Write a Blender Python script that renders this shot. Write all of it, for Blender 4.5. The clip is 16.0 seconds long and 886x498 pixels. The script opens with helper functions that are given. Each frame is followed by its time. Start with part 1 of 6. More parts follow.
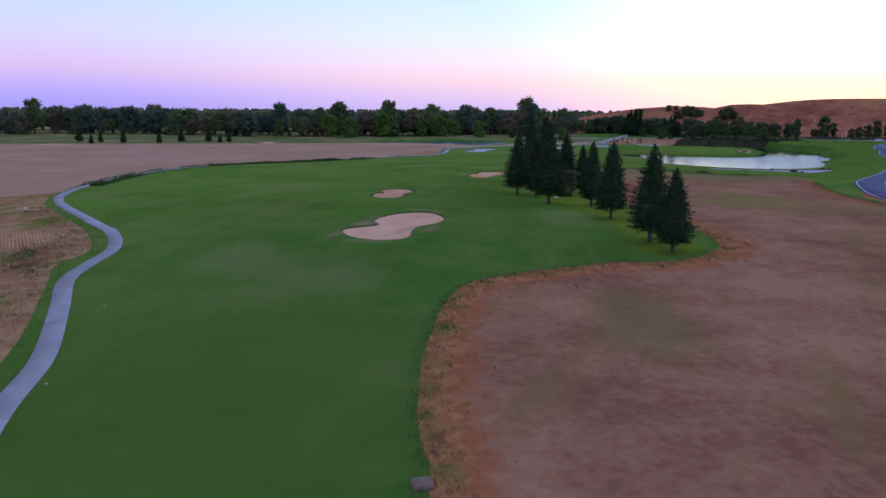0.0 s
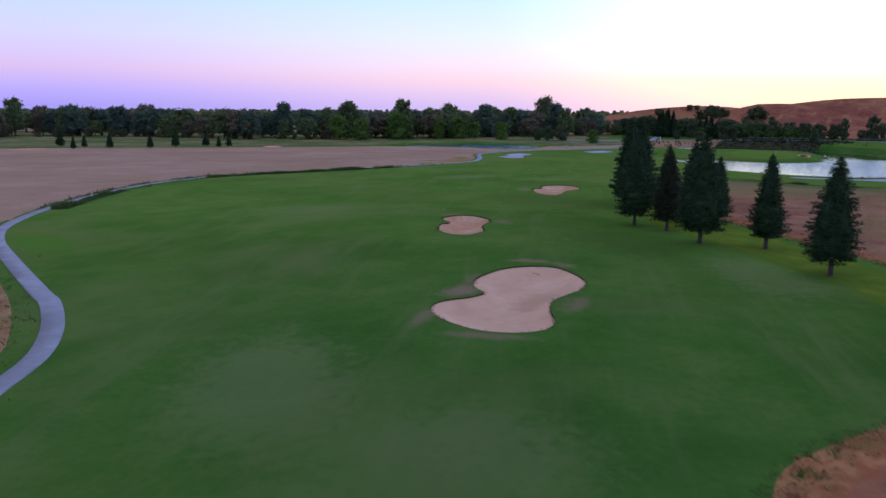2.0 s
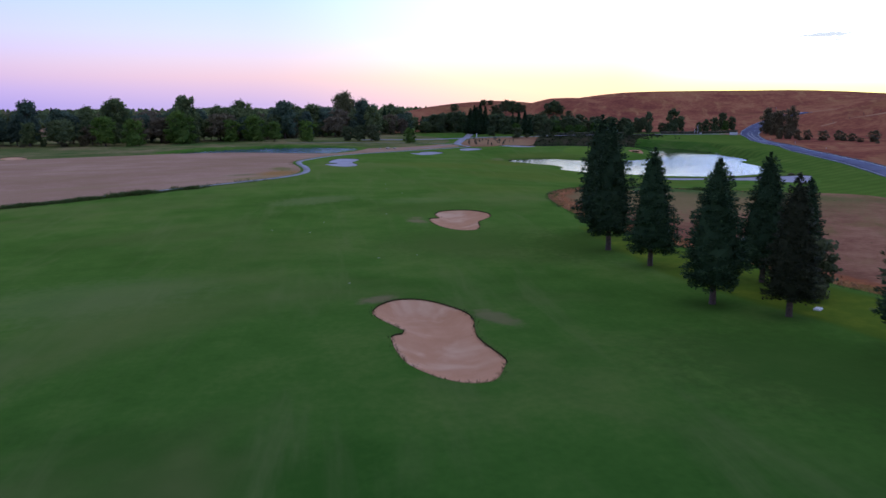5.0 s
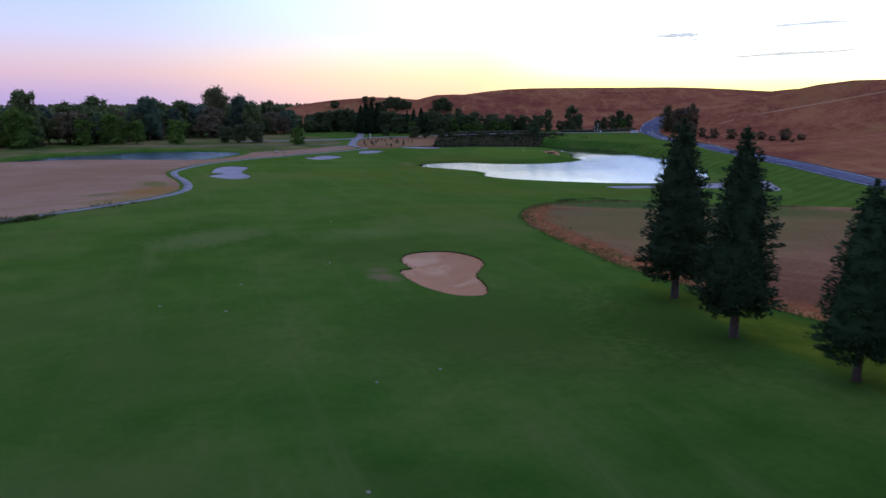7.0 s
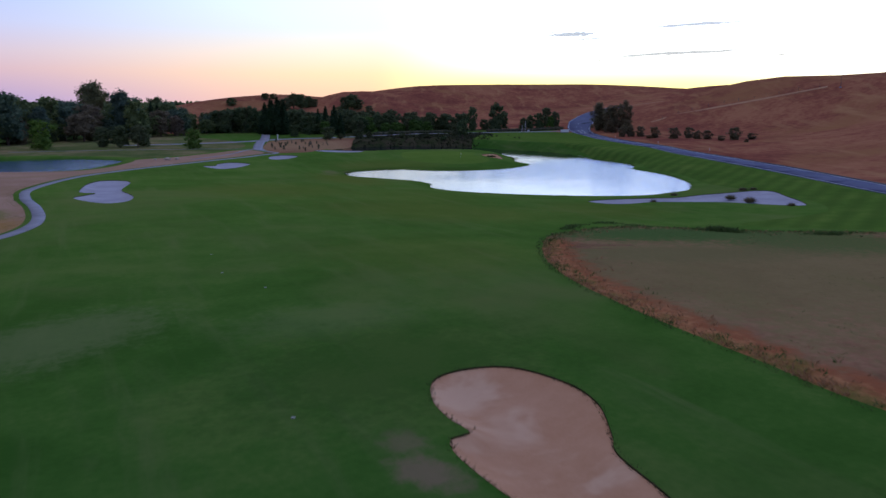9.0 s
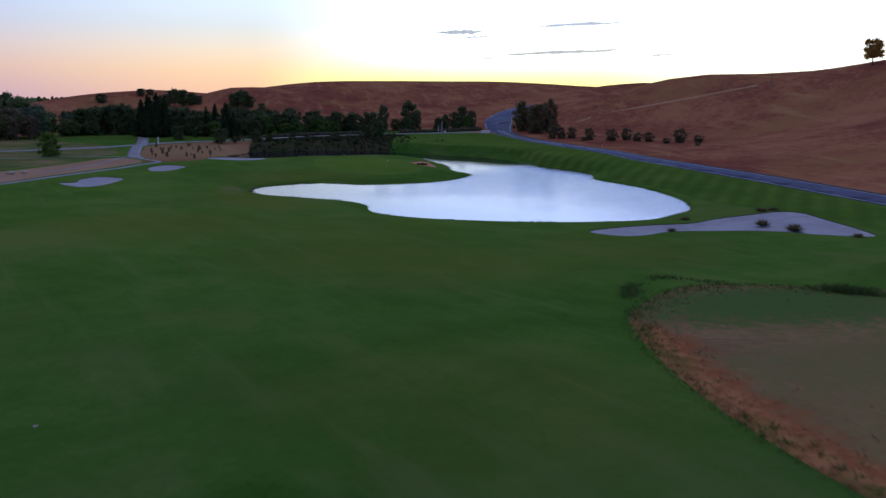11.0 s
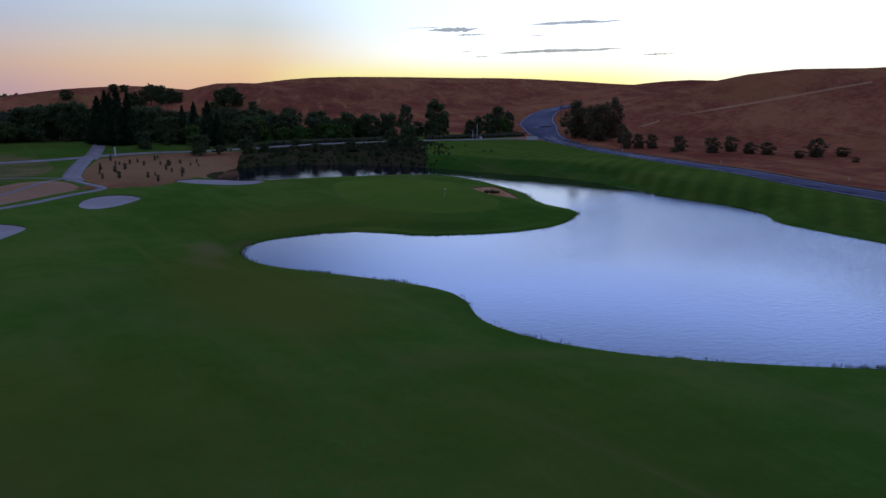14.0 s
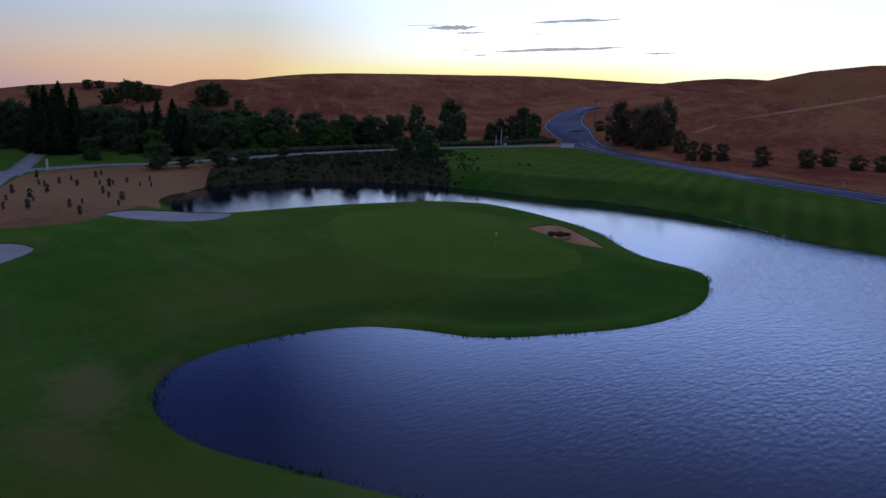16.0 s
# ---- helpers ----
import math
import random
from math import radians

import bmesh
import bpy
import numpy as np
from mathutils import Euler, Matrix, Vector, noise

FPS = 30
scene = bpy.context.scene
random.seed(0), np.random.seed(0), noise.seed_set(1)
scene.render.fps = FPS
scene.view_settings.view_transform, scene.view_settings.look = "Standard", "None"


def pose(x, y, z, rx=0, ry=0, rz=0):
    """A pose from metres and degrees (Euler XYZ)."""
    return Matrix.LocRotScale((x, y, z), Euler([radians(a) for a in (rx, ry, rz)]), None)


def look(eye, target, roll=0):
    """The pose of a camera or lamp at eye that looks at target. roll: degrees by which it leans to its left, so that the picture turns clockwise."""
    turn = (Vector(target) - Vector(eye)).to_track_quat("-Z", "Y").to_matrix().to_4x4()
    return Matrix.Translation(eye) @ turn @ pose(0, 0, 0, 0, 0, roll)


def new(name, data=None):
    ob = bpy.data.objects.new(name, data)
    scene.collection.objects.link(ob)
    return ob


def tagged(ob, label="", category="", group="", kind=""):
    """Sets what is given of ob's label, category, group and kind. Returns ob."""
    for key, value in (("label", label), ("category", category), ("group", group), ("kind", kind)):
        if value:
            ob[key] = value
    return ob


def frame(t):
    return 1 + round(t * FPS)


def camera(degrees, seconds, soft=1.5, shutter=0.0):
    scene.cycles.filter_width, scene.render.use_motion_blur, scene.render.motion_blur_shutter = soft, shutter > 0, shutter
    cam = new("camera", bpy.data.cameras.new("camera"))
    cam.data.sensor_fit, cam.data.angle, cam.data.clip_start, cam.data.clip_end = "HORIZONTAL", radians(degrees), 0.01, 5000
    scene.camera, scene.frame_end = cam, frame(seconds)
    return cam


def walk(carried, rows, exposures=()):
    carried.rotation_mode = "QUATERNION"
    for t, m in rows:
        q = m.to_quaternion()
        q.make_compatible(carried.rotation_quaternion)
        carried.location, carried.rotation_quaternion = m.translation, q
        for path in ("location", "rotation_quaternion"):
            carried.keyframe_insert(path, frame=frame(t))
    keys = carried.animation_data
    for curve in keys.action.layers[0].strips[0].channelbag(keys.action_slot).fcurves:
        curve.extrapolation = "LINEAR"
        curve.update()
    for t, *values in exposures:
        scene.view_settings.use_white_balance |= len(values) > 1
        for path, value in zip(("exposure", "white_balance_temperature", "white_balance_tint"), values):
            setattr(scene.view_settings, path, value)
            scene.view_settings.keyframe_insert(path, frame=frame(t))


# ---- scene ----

# ---------------------------------------------------------------- camera
cam = camera(60.5, 16.0, soft=1.5, shutter=0.3)
# seconds, place in metres, Euler angles in degrees
PATH = [
    (0, 0.00, 0.00, 22.00, 79.43, -0.37, 0.38),
    (0.5, -3.81, 12.70, 21.92, 79.44, -0.33, 0.39),
    (1, -7.75, 25.17, 21.78, 79.44, -0.32, 0.33),
    (1.5, -11.70, 37.43, 21.61, 79.46, -0.29, 0.26),
    (2, -15.74, 49.53, 21.45, 79.46, -0.30, 0.15),
    (2.5, -19.44, 61.22, 21.28, 79.49, -0.28, -1.02),
    (3, -22.63, 72.24, 21.19, 79.48, -0.19, -3.28),
    (3.5, -25.28, 82.75, 21.20, 79.48, -0.08, -6.23),
    (4, -27.46, 93.18, 21.16, 79.41, 0.19, -10.17),
    (4.5, -29.14, 103.81, 21.23, 79.31, 0.29, -13.71),
    (7, -28.09, 162.79, 21.53, 78.93, 0.22, -26.20),
    (7.5, -25.90, 175.52, 21.32, 78.87, 0.21, -29.08),
    (8, -22.91, 188.26, 21.26, 78.86, 0.23, -30.21),
    (8.5, -19.54, 200.78, 21.05, 78.81, 0.14, -31.59),
    (9, -15.99, 213.08, 20.91, 78.75, 0.21, -33.83),
    (9.5, -12.23, 225.23, 21.03, 78.70, 0.27, -36.90),
    (10, -8.11, 237.39, 20.98, 78.66, 0.24, -39.50),
    (12.5, 23.00, 303.84, 20.76, 78.47, -0.31, -43.08),
    (13, 30.34, 317.76, 20.20, 78.51, -0.27, -43.07),
    (13.5, 37.99, 331.28, 20.02, 78.48, -0.26, -42.94),
    (14, 45.98, 344.27, 20.06, 78.47, -0.35, -43.01),
    (14.5, 54.39, 356.82, 20.14, 78.43, -0.44, -43.22),
    (15, 62.93, 369.15, 20.01, 78.43, -0.52, -43.35),
    (15.5, 71.69, 381.39, 19.95, 78.42, -0.58, -43.30),
    (16, 80.48, 393.61, 19.88, 78.38, -0.67, -43.21),
]
EXPOSURES = [(0, 0.56), (3.5, 0.54), (7, 0.2), (9, 0.05), (12.5, -0.47), (14.5, -0.69), (16, -0.71)]
walk(cam, [(t, pose(*p)) for t, *p in PATH], EXPOSURES)

# ---------------------------------------------------------------- world and sun
SUN_AZ = 58.0   # degrees clockwise from +y, behind the hills
SUN_DIR = Vector((math.sin(radians(SUN_AZ)), math.cos(radians(SUN_AZ)), 0.0))


class Nodes:
    """A short hand for node trees."""

    def __init__(self, tree):
        self.t = tree
        tree.nodes.clear()

    def add(self, kind, **values):
        n = self.t.nodes.new(kind)
        for k, v in values.items():
            setattr(n, k, v)
        return n

    def link(self, a, b):
        self.t.links.new(a, b)

    def math(self, op, a, b=None, clamp=False):
        n = self.add("ShaderNodeMath", operation=op, use_clamp=clamp)
        for i, v in enumerate((a, b)):
            if v is None:
                continue
            if isinstance(v, (int, float)):
                n.inputs[i].default_value = v
            else:
                self.link(v, n.inputs[i])
        return n.outputs[0]

    def ramp(self, fac, stops, interpolation="LINEAR"):
        n = self.add("ShaderNodeValToRGB")
        n.color_ramp.interpolation = interpolation
        els = n.color_ramp.elements
        while len(els) < len(stops):
            els.new(0.5)
        for e, (p, c) in zip(els, stops):
            e.position, e.color = p, (*c, 1.0)
        self.link(fac, n.inputs[0])
        return n.outputs[0]

    def mix(self, fac, a, b, blend="MIX"):
        n = self.add("ShaderNodeMix", data_type="RGBA", blend_type=blend)
        for i, v in ((0, fac), (6, a), (7, b)):
            if isinstance(v, (int, float)):
                n.inputs[i].default_value = v
            elif isinstance(v, tuple):
                n.inputs[i].default_value = (*v, 1.0)
            else:
                self.link(v, n.inputs[i])
        return n.outputs[2]

    def noise(self, vector, scale, detail=3.0, rough=0.55, out=0, distortion=0.0):
        n = self.add("ShaderNodeTexNoise")
        n.inputs["Scale"].default_value, n.inputs["Detail"].default_value = scale, detail
        n.inputs["Roughness"].default_value, n.inputs["Distortion"].default_value = rough, distortion
        if vector is not None:
            self.link(vector, n.inputs["Vector"])
        return n.outputs[out]


def build_world():
    w = bpy.data.worlds.new("dusk")
    scene.world = w
    w.use_nodes = True
    g = Nodes(w.node_tree)
    way = g.add("ShaderNodeTexCoord").outputs["Generated"]
    unit = g.add("ShaderNodeVectorMath", operation="NORMALIZE")
    g.link(way, unit.inputs[0])
    sep = g.add("ShaderNodeSeparateXYZ")
    g.link(unit.outputs[0], sep.inputs[0])
    high = g.math("MAXIMUM", sep.outputs[2], 0.0)
    flat = g.add("ShaderNodeCombineXYZ")
    g.link(sep.outputs[0], flat.inputs[0])
    g.link(sep.outputs[1], flat.inputs[1])
    fn = g.add("ShaderNodeVectorMath", operation="NORMALIZE")
    g.link(flat.outputs[0], fn.inputs[0])
    dot = g.add("ShaderNodeVectorMath", operation="DOT_PRODUCT")
    g.link(fn.outputs[0], dot.inputs[0])
    dot.inputs[1].default_value = SUN_DIR
    near = dot.outputs["Value"]
    away = g.ramp(high, [(0.0, (0.32, 0.28, 0.76)), (0.018, (0.40, 0.34, 0.82)), (0.045, (0.58, 0.44, 0.74)), (0.085, (0.56, 0.56, 0.92)),
                         (0.15, (0.42, 0.61, 1.02)), (0.38, (0.12, 0.21, 0.72)), (1.0, (0.50, 0.52, 0.60))])
    half = g.ramp(high, [(0.0, (0.58, 0.46, 0.76)), (0.016, (0.70, 0.52, 0.72)), (0.034, (0.84, 0.60, 0.68)), (0.055, (0.82, 0.69, 0.83)), (0.085, (0.70, 0.76, 1.10)),
                         (0.13, (0.56, 0.74, 1.22)), (0.32, (0.10, 0.18, 0.80)), (1.0, (0.52, 0.54, 0.62))])
    rim = g.ramp(high, [(0.0, (1.40, 0.84, 0.54)), (0.03, (1.46, 1.03, 0.64)), (0.055, (1.34, 1.15, 0.92)), (0.085, (1.08, 1.20, 1.26)), (0.14, (1.15, 1.42, 1.88)),
                        (0.22, (0.40, 0.70, 1.95)), (0.36, (0.10, 0.18, 0.80)), (1.0, (0.52, 0.54, 0.62))])
    glow = g.ramp(high, [(0.0, (1.85, 1.75, 1.02)), (0.018, (1.90, 1.98, 1.42)), (0.032, (1.95, 2.10, 1.90)), (0.052, (1.95, 2.15, 2.15)), (0.14, (1.7, 2.2, 3.2)),
                         (0.25, (1.9, 2.9, 6.4)), (0.42, (0.52, 0.80, 2.15)), (0.60, (0.40, 0.52, 1.0)), (1.0, (0.52, 0.54, 0.62))])
    fade = []
    for lo, hi in ((0.04, 0.70), (0.56, 0.92), (0.87, 0.985)):
        f = g.add("ShaderNodeMapRange", interpolation_type="SMOOTHSTEP")
        f.inputs[1].default_value, f.inputs[2].default_value = lo, hi
        g.link(near, f.inputs[0])
        fade.append(f.outputs[0])
    colour = g.mix(fade[2], g.mix(fade[1], g.mix(fade[0], away, half), rim), glow)
    # the gold left over the place where the sun went down
    gold = g.add("ShaderNodeVectorMath", operation="DOT_PRODUCT")
    g.link(fn.outputs[0], gold.inputs[0])
    gold.inputs[1].default_value = (math.sin(radians(45.0)), math.cos(radians(45.0)), 0.0)
    around = g.add("ShaderNodeMapRange", interpolation_type="SMOOTHSTEP")
    around.inputs[1].default_value, around.inputs[2].default_value = 0.955, 0.997
    g.link(gold.outputs["Value"], around.inputs[0])
    lowness = g.add("ShaderNodeMapRange", interpolation_type="SMOOTHSTEP")
    lowness.inputs[1].default_value, lowness.inputs[2].default_value = 0.052, 0.012
    g.link(high, lowness.inputs[0])
    colour = g.mix(g.math("MULTIPLY", g.math("MULTIPLY", around.outputs[0], lowness.outputs[0]), 0.70), colour, (1.75, 1.62, 0.42))
    b1 = g.add("ShaderNodeBackground")
    g.link(colour, b1.inputs[0])
    b1.inputs[1].default_value = 0.85
    sky = g.add("ShaderNodeTexSky", sky_type="NISHITA", sun_disc=False, sun_elevation=radians(2.0), sun_rotation=radians(SUN_AZ))
    b2 = g.add("ShaderNodeBackground")
    g.link(sky.outputs[0], b2.inputs[0])
    b2.inputs[1].default_value = 0.006
    both = g.add("ShaderNodeAddShader")
    g.link(b1.outputs[0], both.inputs[0])
    g.link(b2.outputs[0], both.inputs[1])
    g.link(both.outputs[0], g.add("ShaderNodeOutputWorld").inputs[0])


build_world()
sun_data = bpy.data.lights.new("sun", "SUN")
sun_data.energy, sun_data.angle, sun_data.color = 0.6, radians(3), (1.0, 0.72, 0.45)
sun = new("sun", sun_data)
sun.matrix_world = look((0, 0, 300), Vector((0, 0, 300)) - SUN_DIR * 100 - Vector((0, 0, 1.2)))


# ---------------------------------------------------------------- materials
def material(name):
    m = bpy.data.materials.new(name)
    m.use_nodes = True
    g = Nodes(m.node_tree)
    out = g.add("ShaderNodeOutputMaterial")
    bsdf = g.add("ShaderNodeBsdfPrincipled")
    g.link(bsdf.outputs[0], out.inputs[0])
    return m, g, bsdf


def surface(name, stops, big, small, rough=0.9, bump=0.3, grain=0.35, dist=0.05, patch=None, bands=None, gloss=0.0, spots=(), streaks=None, rim=None, sheen=0.0, fade="rim"):
    """A surface with broad patches and fine grain, in world metres."""
    m, g, b = material(name)
    at = g.add("ShaderNodeTexCoord").outputs["Object"]
    n1 = g.noise(at, big, 4.0, 0.6)
    n2 = g.noise(at, small, 3.0, 0.65)
    n3 = g.noise(at, big * 5.3, 3.0, 0.6)
    mixv = g.math("ADD", g.math("MULTIPLY", n1, 0.65), g.math("MULTIPLY", n3, 0.35))
    mixv = g.math("ADD", mixv, g.math("MULTIPLY", g.math("SUBTRACT", n2, 0.5), grain))
    col = g.ramp(mixv, [(0.5 + (p - 0.5) * 0.6, c) for p, c in stops])
    if patch:
        colour, scale, lo, hi = patch
        n4 = g.noise(at, scale, 4.0, 0.6, distortion=0.6)
        f = g.add("ShaderNodeMapRange", interpolation_type="SMOOTHSTEP")
        f.inputs[1].default_value, f.inputs[2].default_value = lo, hi
        g.link(n4, f.inputs[0])
        col = g.mix(f.outputs[0], col, colour)
    if streaks:      # long faint marks along one way
        angle, long, wide, colour, lo, hi = streaks
        turn = g.add("ShaderNodeMapping", vector_type="TEXTURE")
        turn.inputs["Rotation"].default_value[2] = radians(angle)
        turn.inputs["Scale"].default_value = (long, wide, wide)
        g.link(at, turn.inputs[0])
        f = g.add("ShaderNodeMapRange", interpolation_type="SMOOTHSTEP")
        f.inputs[1].default_value, f.inputs[2].default_value = lo, hi
        g.link(g.noise(turn.outputs[0], 1.0, 5.0, 0.62, distortion=0.4), f.inputs[0])
        col = g.mix(f.outputs[0], col, colour)
    for x, y, rx, ry, turned, colour, amount in spots:      # soft patches: thin, trodden places, other tints, shading painted on turf
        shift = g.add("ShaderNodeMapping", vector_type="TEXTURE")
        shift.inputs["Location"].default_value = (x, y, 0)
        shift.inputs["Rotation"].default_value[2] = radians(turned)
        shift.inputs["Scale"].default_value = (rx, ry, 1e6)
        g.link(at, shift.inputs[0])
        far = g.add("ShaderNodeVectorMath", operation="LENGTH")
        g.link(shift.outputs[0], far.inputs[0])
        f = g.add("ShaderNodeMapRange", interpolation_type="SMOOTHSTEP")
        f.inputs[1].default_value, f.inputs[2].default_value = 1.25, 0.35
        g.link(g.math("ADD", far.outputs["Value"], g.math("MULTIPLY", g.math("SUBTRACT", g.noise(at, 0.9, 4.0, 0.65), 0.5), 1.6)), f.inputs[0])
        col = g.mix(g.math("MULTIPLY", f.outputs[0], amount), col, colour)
    if rim:      # weeds thicken towards the edge; on turf, lime and tree shade tint
        edge = g.add("ShaderNodeAttribute", attribute_name=fade).outputs["Fac"]
        for colour, scale, lo, hi in rim:
            f = g.add("ShaderNodeMapRange", interpolation_type="SMOOTHSTEP")
            f.inputs[1].default_value, f.inputs[2].default_value = lo, hi
            g.link(g.math("ADD", edge, g.math("MULTIPLY", g.math("SUBTRACT", g.noise(at, scale, 4.0, 0.65), 0.5), 1.5)), f.inputs[0])
            col = g.mix(f.outputs[0], col, colour)
    if bands:
        angle, width, colour, amount = bands
        rot = g.add("ShaderNodeMapping")
        rot.inputs["Rotation"].default_value[2] = radians(angle)
        g.link(at, rot.inputs[0])
        wave = g.add("ShaderNodeTexWave", wave_type="BANDS")
        wave.inputs["Scale"].default_value = 1.0 / width
        wave.inputs["Distortion"].default_value = 0.35
        wave.inputs["Detail"].default_value = 2.0
        wave.inputs["Detail Scale"].default_value = 0.3
        g.link(rot.outputs[0], wave.inputs[0])
        col = g.mix(g.math("MULTIPLY", wave.outputs["Fac"], amount), col, colour)
    g.link(col, b.inputs["Base Color"])
    b.inputs["Roughness"].default_value = rough
    b.inputs["Specular IOR Level"].default_value = gloss
    b.inputs["Sheen Weight"].default_value, b.inputs["Sheen Roughness"].default_value = sheen, 0.35
    b.inputs["Sheen Tint"].default_value = (0.62, 0.80, 0.12, 1.0)
    bp = g.add("ShaderNodeBump")
    bp.inputs["Strength"].default_value, bp.inputs["Distance"].default_value = bump, dist
    g.link(n2, bp.inputs["Height"])
    g.link(bp.outputs[0], b.inputs["Normal"])
    return m


def foliage(name, dark, light, extra=None, translucent=0.35):
    m, g, b = material(name)
    isl = g.add("ShaderNodeNewGeometry").outputs["Random Per Island"]
    rnd = g.add("ShaderNodeObjectInfo").outputs["Random"]
    col = g.ramp(isl, [(0.0, dark), (0.55, tuple((a + c) / 2 for a, c in zip(dark, light))), (1.0, light)])
    col = g.mix(g.math("MULTIPLY", rnd, 0.5), col, extra or dark)
    g.link(col, b.inputs["Base Color"])
    b.inputs["Roughness"].default_value = 0.75
    b.inputs["Specular IOR Level"].default_value = 0.05
    through_leaf = g.add("ShaderNodeBsdfTranslucent")
    g.link(col, through_leaf.inputs[0])
    mix = g.add("ShaderNodeMixShader")
    mix.inputs[0].default_value = translucent
    g.link(b.outputs[0], mix.inputs[1])
    g.link(through_leaf.outputs[0], mix.inputs[2])
    g.link(mix.outputs[0], [n for n in g.t.nodes if n.type == "OUTPUT_MATERIAL"][0].inputs[0])
    return m


def plain(name, colour, rough=0.7, metal=0.0, vary=0.25, scale=4.0):
    m, g, b = material(name)
    at = g.add("ShaderNodeTexCoord").outputs["Object"]
    n = g.noise(at, scale, 4.0, 0.6)
    lo = tuple(c * (1 - vary) for c in colour)
    hi = tuple(min(1, c * (1 + vary)) for c in colour)
    g.link(g.ramp(n, [(0.3, lo), (0.7, hi)]), b.inputs["Base Color"])
    b.inputs["Roughness"].default_value, b.inputs["Metallic"].default_value = rough, metal
    bp = g.add("ShaderNodeBump")
    bp.inputs["Strength"].default_value, bp.inputs["Distance"].default_value = 0.2, 0.02
    g.link(n, bp.inputs["Height"])
    g.link(bp.outputs[0], b.inputs["Normal"])
    return m


# darkest turf tint also paints shading: the mound's pond-side face, ground by the redwoods
SOIL, PALE, OLIVE, SHADED_TURF = (0.225, 0.145, 0.098), (0.140, 0.168, 0.068), (0.098, 0.110, 0.022), (0.028, 0.072, 0.014)
WEAR_AND_SHADE = [(-5.4, 139.4, 3.0, 1.1, -15, SOIL, 0.7), (-1.6, 137.2, 1.8, 1.1, -50, SOIL, 0.6), (-14.4, 126.2, 2.2, 1.6, 40, SOIL, 0.7), (-3.4, 121.0, 1.2, 3.0, -20, SOIL, 0.35), (-17.6, 118.2, 1.0, 3.2, -20, SOIL, 0.6), (-12.0, 112.6, 4.2, 0.9, -12, SOIL, 0.6), (-12.6, 131, 1.1, 2.6, -10, SOIL, 0.5), (-14.5, 187.5, 2.6, 1.5, 30, SOIL, 0.6),
        (-5.8, 176.5, 1.6, 4.0, 10, SOIL, 0.5), (4.6, 245.5, 1.8, 2.6, 20, SOIL, 0.7), (5.5, 249.5, 1.5, 2.0, 0, SOIL, 0.5), (99.5, 456, 3.4, 8.0, -22, SOIL, 0.5), (94.5, 447, 3.0, 6.0, 10, SOIL, 0.4),
        (107, 458.5, 4.0, 1.8, 50, SOIL, 0.5), (-29, 103, 7, 12, 10, PALE, 0.55), (-15, 91, 9, 8, 0, PALE, 0.45), (-24, 82, 8, 7, 0, PALE, 0.35), (-9, 284, 12, 7, 25, PALE, 0.6), (13, 276, 10, 6, -10, PALE, 0.35),
        (21, 136, 6, 12, 0, PALE, 0.5), (-43, 200, 14, 10, 10, PALE, 0.4), (70, 345, 30, 20, -40, OLIVE, 0.5), (92, 428, 12, 30, -12, OLIVE, 0.7), (130, 470, 26, 22, 0, OLIVE, 0.5), (55, 395, 26, 24, 20, OLIVE, 0.5), (84, 372, 18, 22, -30, OLIVE, 0.35), (40, 300, 18, 18, 0, OLIVE, 0.3), (110, 335, 16, 20, -30, OLIVE, 0.45),
        (-78, 164, 5, 13, 38, (0.052, 0.150, 0.016), 0.8), (22, 214, 9, 16, -20, SHADED_TURF, 0.75), (127, 463.5, 15, 4.5, -6, SHADED_TURF, 0.8), (147, 451, 16, 6, -38, SHADED_TURF, 0.8), (108, 460, 6, 4, 40, SHADED_TURF, 0.5), (-20, 58, 24, 42, 15, (0.072, 0.128, 0.022), 0.55), (6, 222, 15, 16, 0, SHADED_TURF, 0.5), (12, 262, 16, 12, 0, SHADED_TURF, 0.55), (10, 157, 11, 13, 10, SHADED_TURF, 0.65), (-24, 226, 12, 22, -25, SHADED_TURF, 0.35), (-13.4, 127.0, 2.4, 2.2, 30, SOIL, 0.8), (-2.4, 121.6, 0.9, 3.0, -25, SOIL, 0.45)]
# its rim tints: lime turf under the redwoods, darkened for the trees' shading
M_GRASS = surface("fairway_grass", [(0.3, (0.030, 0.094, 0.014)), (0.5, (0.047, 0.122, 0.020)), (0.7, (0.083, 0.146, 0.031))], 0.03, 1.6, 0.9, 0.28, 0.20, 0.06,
                  patch=((0.102, 0.128, 0.040), 0.021, 0.48, 0.74), spots=WEAR_AND_SHADE, sheen=0.13, streaks=(82, 34.0, 4.5, (0.098, 0.140, 0.042), 0.48, 0.85),
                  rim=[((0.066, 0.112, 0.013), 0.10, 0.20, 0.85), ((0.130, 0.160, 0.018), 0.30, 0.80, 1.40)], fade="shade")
M_ROUGH = surface("pale_rough_grass", [(0.3, (0.080, 0.122, 0.034)), (0.5, (0.150, 0.160, 0.058)), (0.7, (0.265, 0.205, 0.105))], 0.03, 1.2, 0.95, 0.5, 0.3, 0.1,
                  patch=((0.060, 0.120, 0.030), 0.012, 0.56, 0.70))
M_SLOPE = surface("mown_slope_grass", [(0.3, (0.040, 0.098, 0.016)), (0.5, (0.060, 0.125, 0.021)), (0.7, (0.092, 0.146, 0.028))], 0.05, 1.6, 0.9, 0.4, 0.25, 0.06,
                  bands=(68, 17.0, (0.026, 0.066, 0.013), 0.50), sheen=0.13)
M_SCRUB_GROUND = surface("scrub_litter", [(0.3, (0.030, 0.050, 0.016)), (0.5, (0.054, 0.054, 0.028)), (0.7, (0.086, 0.068, 0.044))], 0.15, 1.5, 0.95, 0.8, 0.4, 0.2)
